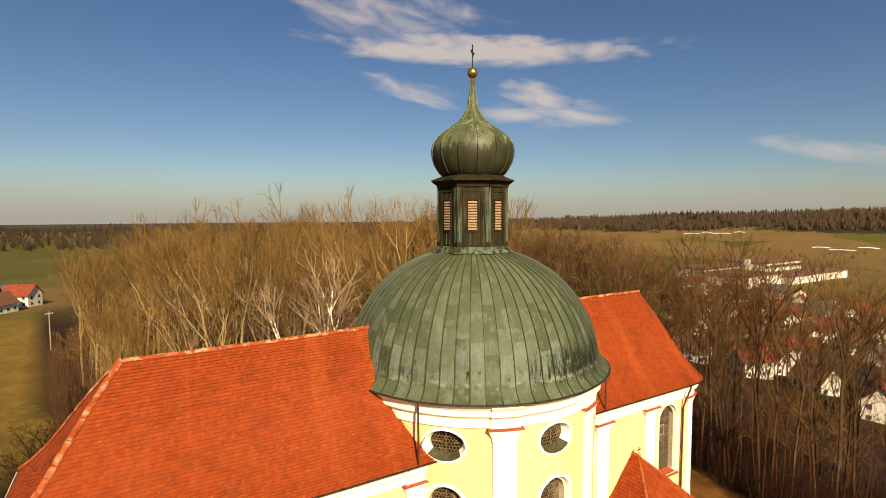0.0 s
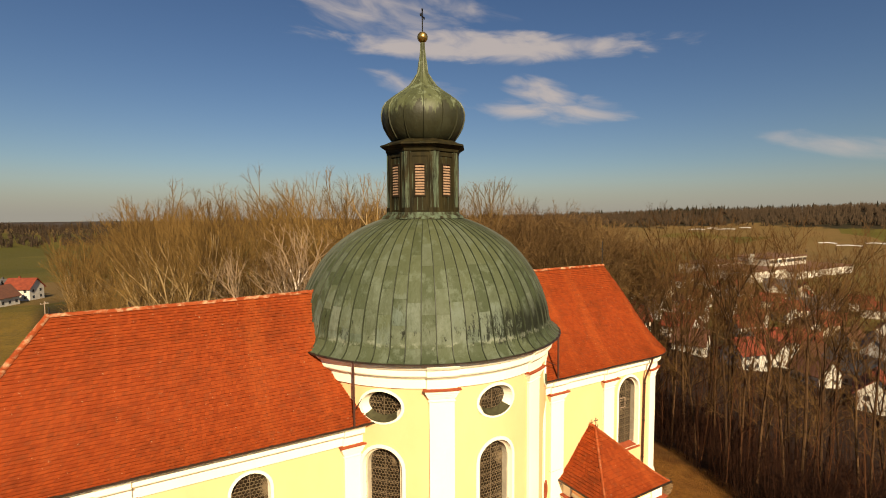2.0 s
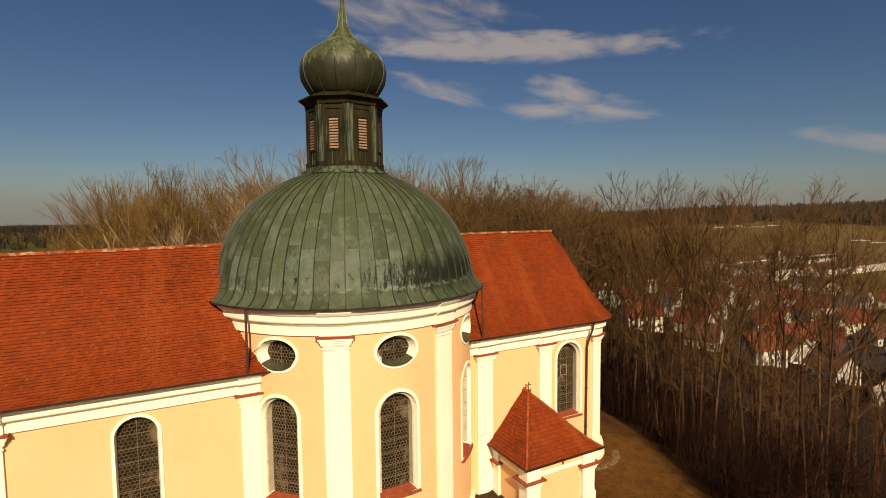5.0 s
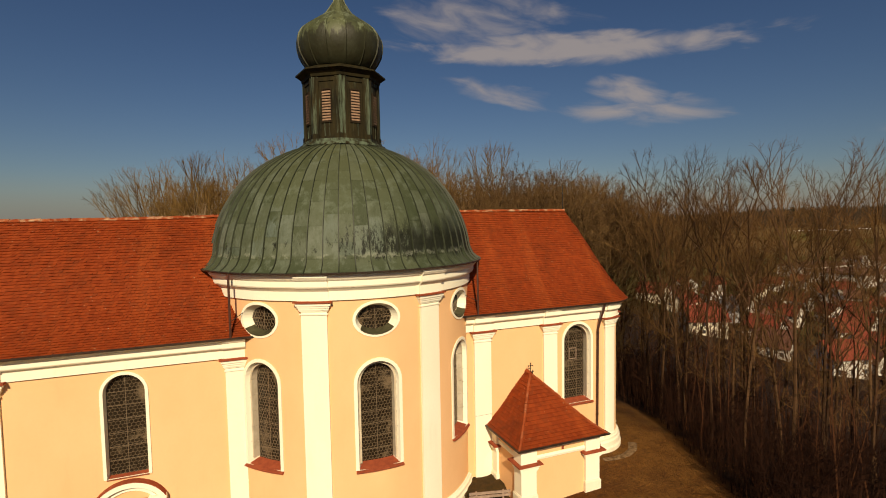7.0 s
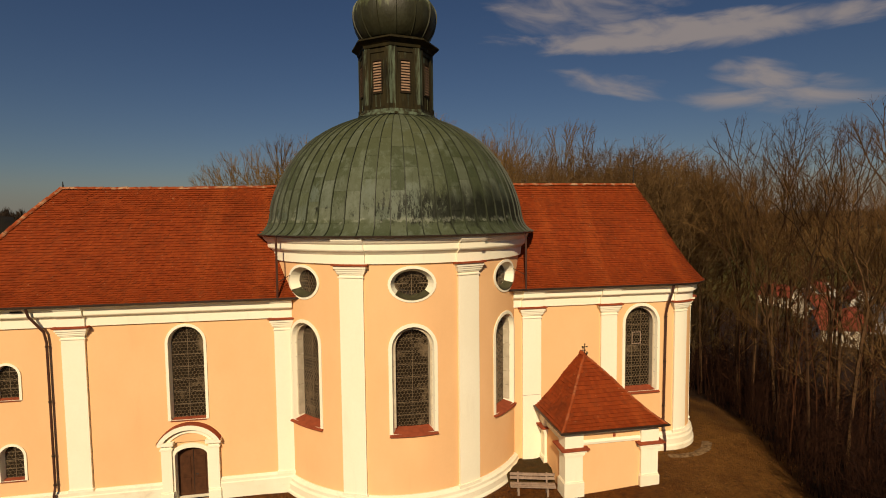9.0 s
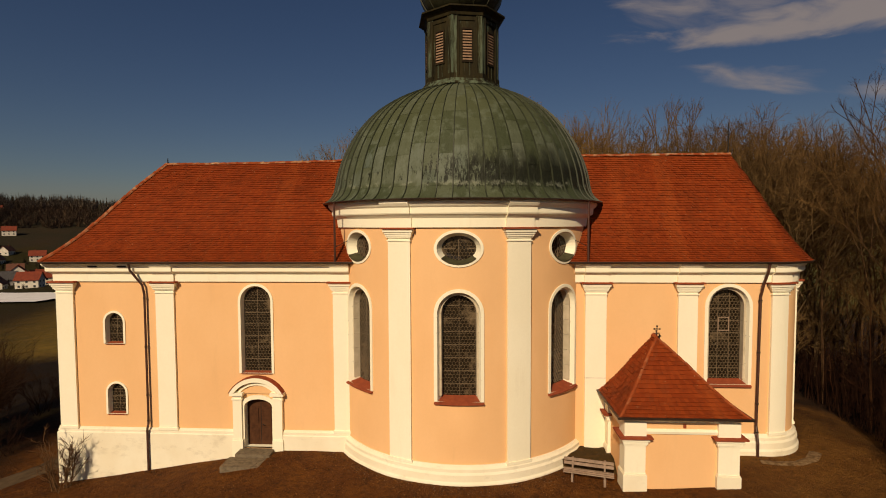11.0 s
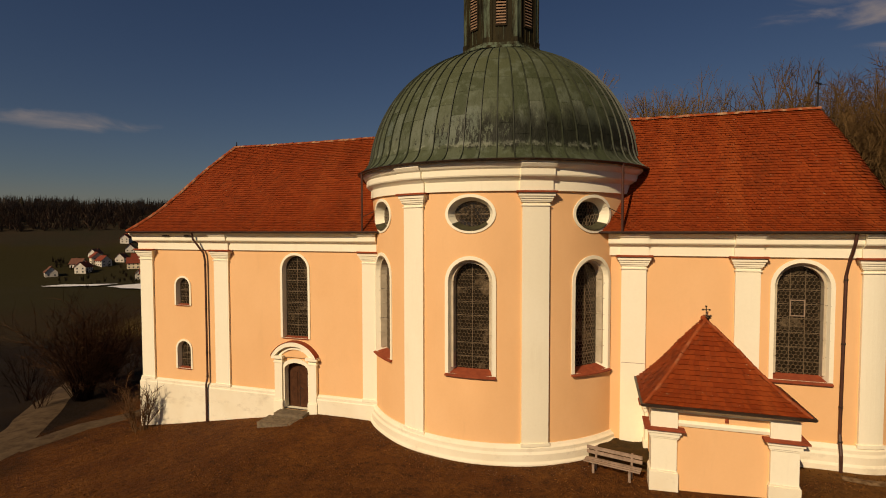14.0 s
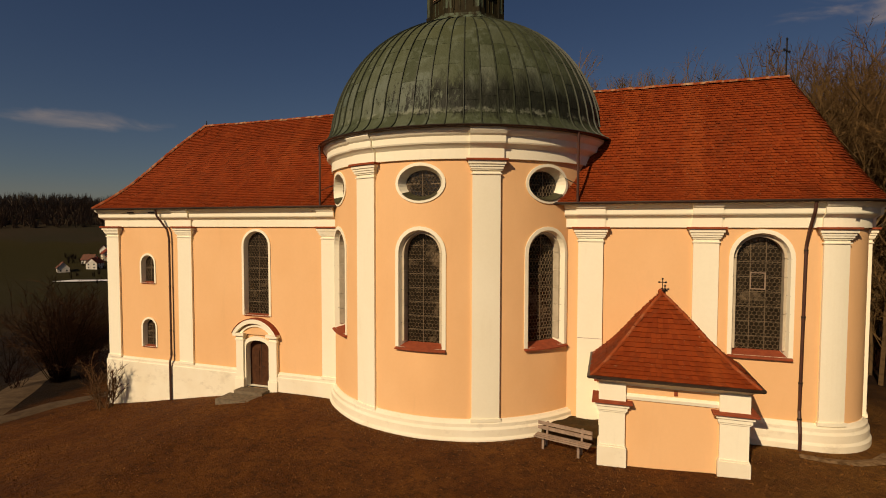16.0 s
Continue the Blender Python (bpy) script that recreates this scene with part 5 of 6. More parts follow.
GRAVEL = plain("pale gravel", (0.120, 0.080, 0.043), (0.062, 0.038, 0.019), 0.95, 1.5)
SNOW = plain("old snow", (0.82, 0.80, 0.78), (0.7, 0.68, 0.66), 0.7, 0.3)
strip("track", [(-23.5, -26), (-25.2, -16), (-27.4, -9), (-31, -4.6), (-36, 0.4), (-43, 8), (-52, 20)], 2.6, GRAVEL, "pale gravel track below the church", "track")
strip("path", [(-27.0, -8.2), (-26.4, -4.5), (-24.6, -1.8), (-24.0, 3), (-25, 12)], 1.9, GRAVEL, "trodden gravel path round the church end", "path")
for pts, w in (([(-372, 236), (-340, 230), (-306, 226)], 15), ([(-278, 221), (-250, 207), (-213, 196), (-180, 188)], 32)):
    strip("snow_strip", pts, w, SNOW, "strip of old snow along a field edge", "snow", 1.0)
for az, far, length in ((58.3, 1150, 30), (59.7, 1164, 18), (61.0, 1152, 34), (62.6, 1166, 20), (69.3, 1030, 24), (70.9, 1012, 34), (72.7, 1040, 26)):
    sx, sy = far * math.sin(radians(az)), far * math.cos(radians(az))
    tx, ty = math.cos(radians(az)), -math.sin(radians(az))
    strip("snow_strip", [(sx - tx * length / 2, sy - ty * length / 2), (sx + 5, sy + 3), (sx + tx * length / 2, sy + ty * length / 2)], 6.5, SNOW, "patch of old snow at the foot of the wood", "snow", 1.0)

RUBBLE = plain("pale rubble", (0.24, 0.155, 0.080), (0.09, 0.048, 0.018), 0.95, 5)
strip("paving", [(14.6, -5.0), (15.4, -5.15), (16.4, -5.05), (17.3, -4.6), (18.0, -3.8)], 0.5, RUBBLE, "pale rubble edging along the choir foot", "paving", 0.06)

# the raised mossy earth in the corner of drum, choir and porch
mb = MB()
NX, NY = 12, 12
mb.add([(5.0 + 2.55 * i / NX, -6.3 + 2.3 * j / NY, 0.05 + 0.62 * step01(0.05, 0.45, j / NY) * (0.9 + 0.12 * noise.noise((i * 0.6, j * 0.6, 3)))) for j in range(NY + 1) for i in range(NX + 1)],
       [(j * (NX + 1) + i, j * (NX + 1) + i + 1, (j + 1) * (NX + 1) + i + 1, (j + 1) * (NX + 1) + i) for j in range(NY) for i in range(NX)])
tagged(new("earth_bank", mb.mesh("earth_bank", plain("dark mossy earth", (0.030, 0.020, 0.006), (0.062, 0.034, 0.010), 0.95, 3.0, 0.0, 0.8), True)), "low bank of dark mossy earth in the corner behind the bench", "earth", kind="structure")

# ---- bench ----
bench = thing("bench", "weathered grey wooden bench with backrest beside the porch", "bench")
for y in (-0.02, 0.15, 0.32):
    part("seat_plank", MB().box(-1.12, 1.12, y, y + 0.13, 0.43, 0.475), BENCH_WOOD, bench)
for z in (0.6, 0.79):
    part("back_plank", MB().box(-1.12, 1.12, 0.50, 0.535, z, z + 0.14), BENCH_WOOD, bench)
for x in (-0.72, 0.72):
    leg = MB()
    leg.box(x - 0.05, x + 0.05, 0.0, 0.09, -0.15, 0.43)
    leg.box(x - 0.05, x + 0.05, 0.36, 0.45, -0.15, 0.43)
    leg.box(x - 0.05, x + 0.05, 0.0, 0.45, 0.36, 0.43)
    leg.add([(x - 0.04, 0.42, 0.3), (x + 0.04, 0.42, 0.3), (x + 0.04, 0.5, 0.3), (x - 0.04, 0.5, 0.3), (x - 0.04, 0.53, 0.95), (x + 0.04, 0.53, 0.95), (x + 0.04, 0.6, 0.95), (x - 0.04, 0.6, 0.95)], [(0, 1, 5, 4), (1, 2, 6, 5), (2, 3, 7, 6), (3, 0, 4, 7), (4, 5, 6, 7), (0, 3, 2, 1)])
    part("leg", leg, BENCH_WOOD, bench)
bench.matrix_basis = pose(5.9, -7.0, ground_z(5.95, -7.0) + 0.02, 0, 0, -14)

# ---- litter on the grass ----
LITTER = Shade("dry leaves and grass tufts", 0.95)
LITTER.colour(LITTER.mix(LITTER.island(), (0.06, 0.022, 0.004), (0.19, 0.080, 0.020)))
LITTER = LITTER.m
rng = random.Random(77)
mb = MB()
for _ in range(15000):
    x, y = rng.uniform(-24, 23), -4.5 - 20 * rng.random() ** 1.25
    if math.hypot(x, y) < 7.6 or (7.2 < x < 12.6 and y > -7.6) or noise.noise((x / 2.2, y / 2.2, 5)) < rng.uniform(-0.5, 0.35):
        continue
    z, a, l, w = ground_z(x, y), rng.uniform(0, 6.28), rng.uniform(0.04, 0.12), rng.uniform(0.015, 0.04)
    dx, dy, up = math.cos(a), math.sin(a), rng.uniform(0.02, 0.07)
    mb.add([(x - dy * w, y + dx * w, z - 0.01), (x + dy * w, y - dx * w, z - 0.01), (x + dx * l * 0.6, y + dy * l * 0.6, z + up), (x + dx * l, y + dy * l, z + up * 0.4)], [(0, 1, 2), (1, 3, 2), (3, 0, 2)])
tagged(new("leaf_litter", mb.mesh("leaf_litter", LITTER)), "dry leaves and dead grass tufts on the lawn", "leaves", kind="stuff")

GRIT = Shade("pale plaster grit and pebbles", 0.95)
GRIT.colour(GRIT.mix(GRIT.island(), (0.09, 0.048, 0.020), (0.27, 0.185, 0.105)))
mb = MB()
for _ in range(1500):
    a, r = radians(rng.uniform(-66, 58)), 7.46 + 0.9 * rng.random() ** 2.6
    x, y = r * math.sin(a), -r * math.cos(a)
    if noise.noise((x / 1.1, y / 1.1, 9)) < rng.uniform(-0.6, 0.25):
        continue
    z, q, turn = ground_z(x, y), rng.uniform(0.010, 0.028), rng.uniform(0, 6.28)
    ring3 = [(x + q * math.cos(turn + 2.1 * k), y + q * math.sin(turn + 2.1 * k), z - 0.005) for k in range(3)]
    mb.add(ring3 + [(x, y, z + q * 0.9)], [(0, 1, 3), (1, 2, 3), (2, 0, 3)])
tagged(new("grit", mb.mesh("grit", GRIT.m)), "pale plaster grit and pebbles along the drum plinth", "gravel", kind="stuff")

# ---- houses ----
def walls_mat(name, a, b):
    return plain(name, a, b, 0.9, 0.6)


HOUSE_WALLS = [walls_mat("white render", (0.66, 0.61, 0.52), (0.52, 0.48, 0.40)), walls_mat("cream render", (0.74, 0.64, 0.46), (0.68, 0.58, 0.42)), walls_mat("grey boards", (0.34, 0.32, 0.30), (0.26, 0.24, 0.22))]
HOUSE_ROOFS = [plain("red house tiles", (0.22, 0.048, 0.024), (0.14, 0.032, 0.018), 0.85, 0.8), plain("brown house tiles", (0.15, 0.065, 0.04), (0.11, 0.05, 0.035), 0.85, 0.8), plain("dark slate roof", (0.06, 0.055, 0.055), (0.085, 0.08, 0.08), 0.7, 0.8)]
PANE = plain("dark window pane", (0.03, 0.035, 0.04), (0.05, 0.055, 0.06), 0.15, 2)


def house(w, l, h, rh, wall, roof, label):
    ob = thing("house", label, "house", "houses of the valley village")
    mb = MB()
    x, y = w / 2, l / 2
    mb.add([(-x, -y, -4), (x, -y, -4), (x, y, -4), (-x, y, -4), (-x, -y, h), (x, -y, h), (x, y, h), (-x, y, h), (0, -y, h + rh), (0, y, h + rh)],
           [(0, 1, 5, 8, 4), (1, 2, 6, 5), (2, 3, 7, 9, 6), (3, 0, 4, 7)])
    part("wall", mb, wall, ob)
    t, o = 0.25, 0.7
    k = rh / x
    for s in (-1, 1):
        rf = MB()
        a, b = (s * (x + o), h - o * k), (0.0, h + rh)
        v = [(a[0], -y - o, a[1] + 0.05), (b[0], -y - o, b[1] + 0.05), (b[0], y + o, b[1] + 0.05), (a[0], y + o, a[1] + 0.05)]
        v += [(p[0], p[1], p[2] + t) for p in v]
        rf.add(v, [(0, 1, 2, 3), (7, 6, 5, 4), (0, 4, 5, 1), (1, 5, 6, 2), (2, 6, 7, 3), (3, 7, 4, 0)])
        part("roof", rf, roof, ob)
    part("chimney", MB().box(0.6, 1.3, y * 0.3, y * 0.3 + 0.7, h + rh * 0.5, h + rh + 0.9), roof, ob)
    for fl in range(max(1, int(h // 2.8))):
        z = 1.0 + fl * 2.8
        n = max(2, int(l // 3.5))
        for i in range(n):
            yy = -y + (i + 0.5) * l / n
            for s in (-1, 1):
                part("window", MB().box(s * x - 0.05, s * x + 0.05, yy - 0.6, yy + 0.6, z, z + 1.3), PANE, ob)
        for xx in (-x * 0.5, x * 0.5):
            for s in (-1, 1):
                part("window", MB().box(xx - 0.6, xx + 0.6, s * y - 0.05, s * y + 0.05, z, z + 1.3), PANE, ob)
    return ob


kinds = [
    (house(9, 12, 5.8, 4.2, HOUSE_WALLS[0], HOUSE_ROOFS[0], "white rendered village house with red gabled roof"), 1.0),
    (house(8.5, 10.5, 4.2, 4.4, HOUSE_WALLS[0], HOUSE_ROOFS[1], "white rendered village house with brown gabled roof"), 1.0),
    (house(10, 14, 5.8, 4.6, HOUSE_WALLS[1], HOUSE_ROOFS[0], "cream rendered village house with red gabled roof"), 1.0),
    (house(9, 20, 5.2, 5.0, HOUSE_WALLS[2], HOUSE_ROOFS[2], "grey boarded barn with dark gabled roof"), 1.0),
]
for (ob, _), (x, y, turn, _k) in zip(kinds, ((300.0, 96.0, 20, 0), (262.0, 74.0, 80, 0), (-460.0, 340.0, 60, 0), (-80.0, 272.0, 80, 0))):
    ob.matrix_basis = pose(x, y, ground_z(x, y), 0, 0, turn)
rng = random.Random(21)
spots = [(300.0, 96.0), (262.0, 74.0)]


def scatter(n, pick, spots, gap):
    tries = 0
    while n and tries < 4000:
        tries += 1
        x, y = pick()
        if any(math.hypot(x - a, y - b) < gap for a, b in spots):
            continue
        spots.append((x, y))
        k = rng.choices((0, 1, 2, 3), (5, 4, 3, 1))[0]
        copy_thing(kinds[k][0], pose(x, y, ground_z(x, y), 0, 0, rng.choice((15, 20, 105, 110, 70, 160)) + rng.uniform(-8, 8)))
        n -= 1


scatter(62, lambda: (rng.uniform(175, 410), rng.uniform(0, 190)), spots, 17)
scatter(12, lambda: (rng.uniform(150, 190), rng.uniform(-10, 120)), spots, 17)
scatter(10, lambda: (rng.uniform(250, 420), rng.uniform(130, 230)), spots, 24)
# the village in the western valley
for k, x, y, turn in (
    (1, -449, 358, 25), (2, -412, 341, 134), (2, -398, 344, 134), (0, -350, 292, 40), (0, -335, 285, 130), (1, -418, 392, 20), (1, -329, 308, 60), (0, -309, 268, 125),
    (1, -290, 262, 30), (3, -322, 296, 135), (0, -356, 347, 40), (1, -372, 362, 130), (2, -531, 445, 100), (1, -547, 505, 20), (0, -501, 492, 130), (1, -470, 440, 60),
    (1, -440, 425, 15), (0, -400, 415, 125), (1, -480, 395, 40), (3, -365, 310, 45), (0, -300, 300, 20), (2, -275, 285, 130), (1, -318, 330, 35), (0, -268, 262, 110),
    (0, -430, 304, 25), (2, -427, 359, 134), (1, -484, 358, 20), (0, -517, 422, 30), (1, -436, 280, 60), (1, -455, 318, 110), (0, -445, 335, 75),
    (1, -575, 520, 30), (0, -620, 600, 120), (1, -360, 400, 75), (0, -330, 365, 20), (3, -290, 335, 115), (1, -430, 370, 160)):
    copy_thing(kinds[k][0], pose(x, y, ground_z(x, y) - 0.5, 0, 0, turn))
copy_thing(kinds[0][0], pose(-63, 276, ground_z(-63, 276), 0, 0, 62))
copy_thing(kinds[1][0], pose(-68, 256, ground_z(-68, 256), 0, 0, 150))
copy_thing(kinds[3][0], pose(-70, 288, ground_z(-70, 288) - 1.0, 0, 0, 70))

# ---- the long white school building in the valley ----
school = thing("school_building", "long low white school building with flat brown roofs", "building")
FLAT = plain("flat brown roof", (0.17, 0.085, 0.055), (0.12, 0.065, 0.045), 0.9, 0.2)
for x0, x1, y0, y1, h in ((430, 488, 206, 250, 8.5), (488, 600, 196, 240, 6.5), (500, 572, 226, 262, 15.0), (440, 500, 250, 280, 10.0)):
    z = ground_z((x0 + x1) / 2, (y0 + y1) / 2)
    block = part("wing", MB().box(x0, x1, y0, y1, z - 5, z + h), HOUSE_WALLS[0], school)
    part("flat_roof", MB().box(x0 - 0.8, x1 + 0.8, y0 - 0.8, y1 + 0.8, z + h, z + h + 0.9), FLAT, block)
    n = int((x1 - x0) / 8)
    if h > 6.6 and h != 8.5:
        for i in range(n):
            xx = x0 + (i + 0.5) * (x1 - x0) / n
            part("window", MB().box(xx - 3.2, xx + 3.2, y0 - 0.3, y0 + 0.1, z + h - 4.6, z + h - 1.6), PANE, block)
part("chimney", MB().box(497, 501, 240, 244, -42, -22), HOUSE_WALLS[0], school)

# ---- distant woods ----
def woods_mat(name, a, b):
    s = Shade(name, 0.95)
    s.colour(s.mix(s.maths("MULTIPLY", s.noise(0.35, (1, 1, 1), 4, 0.8, 0.35, 0.6), 0.85), s.mix(s.island(), a, b), (0.028, 0.019, 0.011)))
    return s.m


BARE = woods_mat("distant bare winter woods", (0.105, 0.070, 0.044), (0.056, 0.037, 0.022))
# paler colour stands in for sky showing through the crest crowns
PALE = woods_mat("distant pale bare crowns", (0.34, 0.26, 0.18), (0.22, 0.165, 0.11))
DUSK = woods_mat("distant dark bare woods", (0.24, 0.152, 0.090), (0.140, 0.088, 0.052))
FIR = woods_mat("distant dark conifers", (0.022, 0.024, 0.012), (0.012, 0.013, 0.007))


def spike(mb, p, q, r):
    """A twig: a slim three-sided cone."""
    d = (q - p).normalized()
    u = d.orthogonal().normalized()
    v = d.cross(u)
    mb.add([p + u * r, p - u * (r * 0.5) + v * (r * 0.87), p - u * (r * 0.5) - v * (r * 0.87), q], [(0, 1, 3), (1, 2, 3), (2, 0, 3)])


def woods(name, label, count, pick, low, high, seed, wide=0.32, material=None):
    """Far bare trees: each a low dark mass with a fan of rising limbs."""
    rng = random.Random(seed)
    mb = MB()
    for _ in range(count):
        x, y = pick(rng)
        z, h = ground_z(x, y), rng.uniform(low, high)
        foot = Vector((x, y, z))
        for k in range(9):
            a, lean = rng.uniform(0, 2 * math.pi), h * wide * rng.random() ** 0.6
            p = foot + Vector((math.cos(a) * lean * 0.35, math.sin(a) * lean * 0.35, h * rng.uniform(-0.1, 0.3)))
            spike(mb, p, foot + Vector((math.cos(a) * lean, math.sin(a) * lean, h * (1.02 - 0.35 * (lean / (h * wide)) ** 2) * rng.uniform(0.9, 1.0))), h * 0.042)
    return tagged(new(name, mb.mesh(name, material or BARE)), label, "woods", kind="stuff")


def firs(name, label, count, pick, low, high, seed):
    """Far conifers: ragged cones of four stepped skirts."""
    rng = random.Random(seed)
    mb = MB()
    for _ in range(count):
        x, y = pick(rng)
        if noise.noise((x / 210, y / 210, seed)) < rng.uniform(-0.1, 0.3):
            continue
        z, h = ground_z(x, y), rng.uniform(low, high)
        n, verts, faces = 6, [], []
        for j in range(3):
            t, w = 0.06 + 0.29 * j, h * (0.19 - 0.05 * j)
            base = len(verts)
            verts += [(x + w * rng.uniform(0.6, 1.3) * math.cos(2 * math.pi * i / n + j), y + w * rng.uniform(0.6, 1.3) * math.sin(2 * math.pi * i / n + j), z + h * (t + rng.uniform(-0.05, 0.05))) for i in range(n)]
            verts.append((x, y, z + h * min(1.0, t + 0.46 - 0.02 * j)))
            faces += [(base + i, base + (i + 1) % n, base + n) for i in range(n)]
        mb.add(verts, faces)
    return tagged(new(name, mb.mesh(name, FIR)), label, "woods", kind="stuff")


def polar(az0, az1, r0, r1):
    def pick(rng):
        a, r = radians(rng.uniform(az0, az1)), r0 + (r1 - r0) * rng.random()
        return r * math.sin(a), r * math.cos(a)
    return pick


woods("distant_woods", "brown wooded ridge on the eastern horizon", 3000, polar(35, 80, 1190, 1560), 11, 21, 1)
firs("distant_firs", "dark conifers on the eastern ridge", 900, polar(35, 80, 1330, 1560), 12, 24, 11)
woods("distant_woods", "brown wooded ridge on the western horizon", 1300, polar(-68, -34, 735, 920), 6, 18, 2, 0.50, DUSK)
woods("distant_woods", "pale bare crowns along the western ridge", 620, polar(-68, -34, 880, 985), 16, 27, 12, 0.42, PALE)
firs("distant_firs", "dark conifers on the western ridge", 20, polar(-68, -34, 800, 985), 14, 24, 13)
woods("distant_woods", "low wooded ridge on the northern horizon", 2600, polar(-34, 35, 1000, 1550), 10, 20, 3, 0.42)
firs("distant_firs", "dark conifers on the northern ridge", 120, polar(-34, 35, 1250, 1550), 12, 22, 14)
woods("hedgerow", "bare hedgerow trees among the fields", 110, polar(40, 75, 560, 1000), 3, 8, 4, 0.34)
woods("hedgerow", "bare hedgerow trees by the village", 120, polar(-57, -42, 360, 600), 3.0, 7, 5, 0.34)
woods("hedgerow", "dark shrubs among the valley houses", 220, polar(48, 95, 140, 430), 2.5, 7, 6, 0.34)

# ---- wooden line poles on the northern meadow ----
def pole(x, y, h):
    ob = thing("utility_pole", "grey wooden line pole on the meadow", "pole", "line poles")
    part("post", MB().tube([(0, 0, -1), (0, 0, h)], [0.16, 0.11], 8), BENCH_WOOD, ob)
    part("crossarm", MB().box(-0.9, 0.9, -0.06, 0.06, h - 0.7, h - 0.56), BENCH_WOOD, ob)
    for q in (-0.8, -0.3, 0.3, 0.8):
        part("insulator", MB().tube([(q, 0, h - 0.56), (q, 0, h - 0.36)], 0.05, 6), HOUSE_WALLS[0], ob)
    ob.matrix_basis = pose(x, y, ground_z(x, y), 0, 0, 30)


pole(-22.9, 80.0, 11.0)
pole(-36.5, 136.0, 10.0)

# ---- trees ----
def bark(name, a, b, c):
    s = Shade(name, 0.9)
    s.colour(s.mix(s.maths("MULTIPLY", s.noise(1.5, (1, 1, 3), 4, 0.7, 0.5, 0.7), 0.8), s.mix(s.piece(), a, b), c))
    return s.m


BARK = bark("pale grey-brown bark", (0.34, 0.235, 0.112), (0.20, 0.130, 0.058), (0.070, 0.043, 0.018))
DULL_BARK = bark("dull brown bark", (0.19, 0.125, 0.060), (0.11, 0.068, 0.030), (0.045, 0.027, 0.012))
TWIG = bark("brown winter twigs", (0.190, 0.110, 0.032), (0.118, 0.067, 0.019), (0.052, 0.028, 0.009))
RED_TWIG = bark("reddish winter twigs", (0.150, 0.088, 0.033), (0.088, 0.048, 0.018), (0.036, 0.019, 0.008))
BIRCH = bark("white birch bark", (0.74, 0.63, 0.50), (0.62, 0.52, 0.40), (0.22, 0.16, 0.11))
BIRCH_TWIG = bark("pale birch twigs", (0.34, 0.25, 0.165), (0.22, 0.15, 0.09), (0.10, 0.05, 0.025))
WILLOW = bark("brown willow twigs", (0.070, 0.034, 0.015), (0.045, 0.021, 0.009), (0.022, 0.010, 0.005))
# darker copies of bark and twigs: the slope wood's shade put into the colour
SHADED_BARK = bark("brown alder bark", (0.120, 0.064, 0.028), (0.026, 0.012, 0.006), (0.016, 0.009, 0.004))
SHADED_TWIG = bark("red-brown alder twigs", (0.160, 0.086, 0.029), (0.085, 0.043, 0.014), (0.032, 0.016, 0.006))
RUSSET = bark("russet brush twigs", (0.085, 0.032, 0.012), (0.042, 0.015, 0.005), (0.018, 0.007, 0.003))
UNDER = bark("brown brush twigs", (0.130, 0.068, 0.028), (0.072, 0.036, 0.014), (0.034, 0.017, 0.007))
# brown taken near black: self-shade of dense brush put into the colour
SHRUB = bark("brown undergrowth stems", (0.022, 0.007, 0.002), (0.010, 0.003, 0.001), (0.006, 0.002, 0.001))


def bough(rng, p, d, length, r0, r1, n, lift, wob):
    """A bent branch: its points and radii."""
    pts, rad = [p.copy()], [r0]
    d = d.normalized()
    for i in range(n):
        d = (d + Vector((rng.uniform(-wob, wob), rng.uniform(-wob, wob), lift + rng.uniform(-wob, wob) * 0.5))).normalized()
        p = p + d * (length / n)
        pts.append(p.copy())
        rad.append(r0 + (r1 - r0) * (i + 1) / n)
    return pts, rad


def along(pts, t):
    k = min(int(t * (len(pts) - 1)), len(pts) - 2)
    f = t * (len(pts) - 1) - k
    return pts[k].lerp(pts[k + 1], f), (pts[k + 1] - pts[k]).normalized()


def sideways(rng, d, spread):
    side = d.orthogonal().normalized()
    side.rotate(Matrix.Rotation(rng.uniform(0, 2 * math.pi), 3, d))
    return (d * math.cos(spread) + side * math.sin(spread)).normalized()


UP = Vector((0, 0, 1))


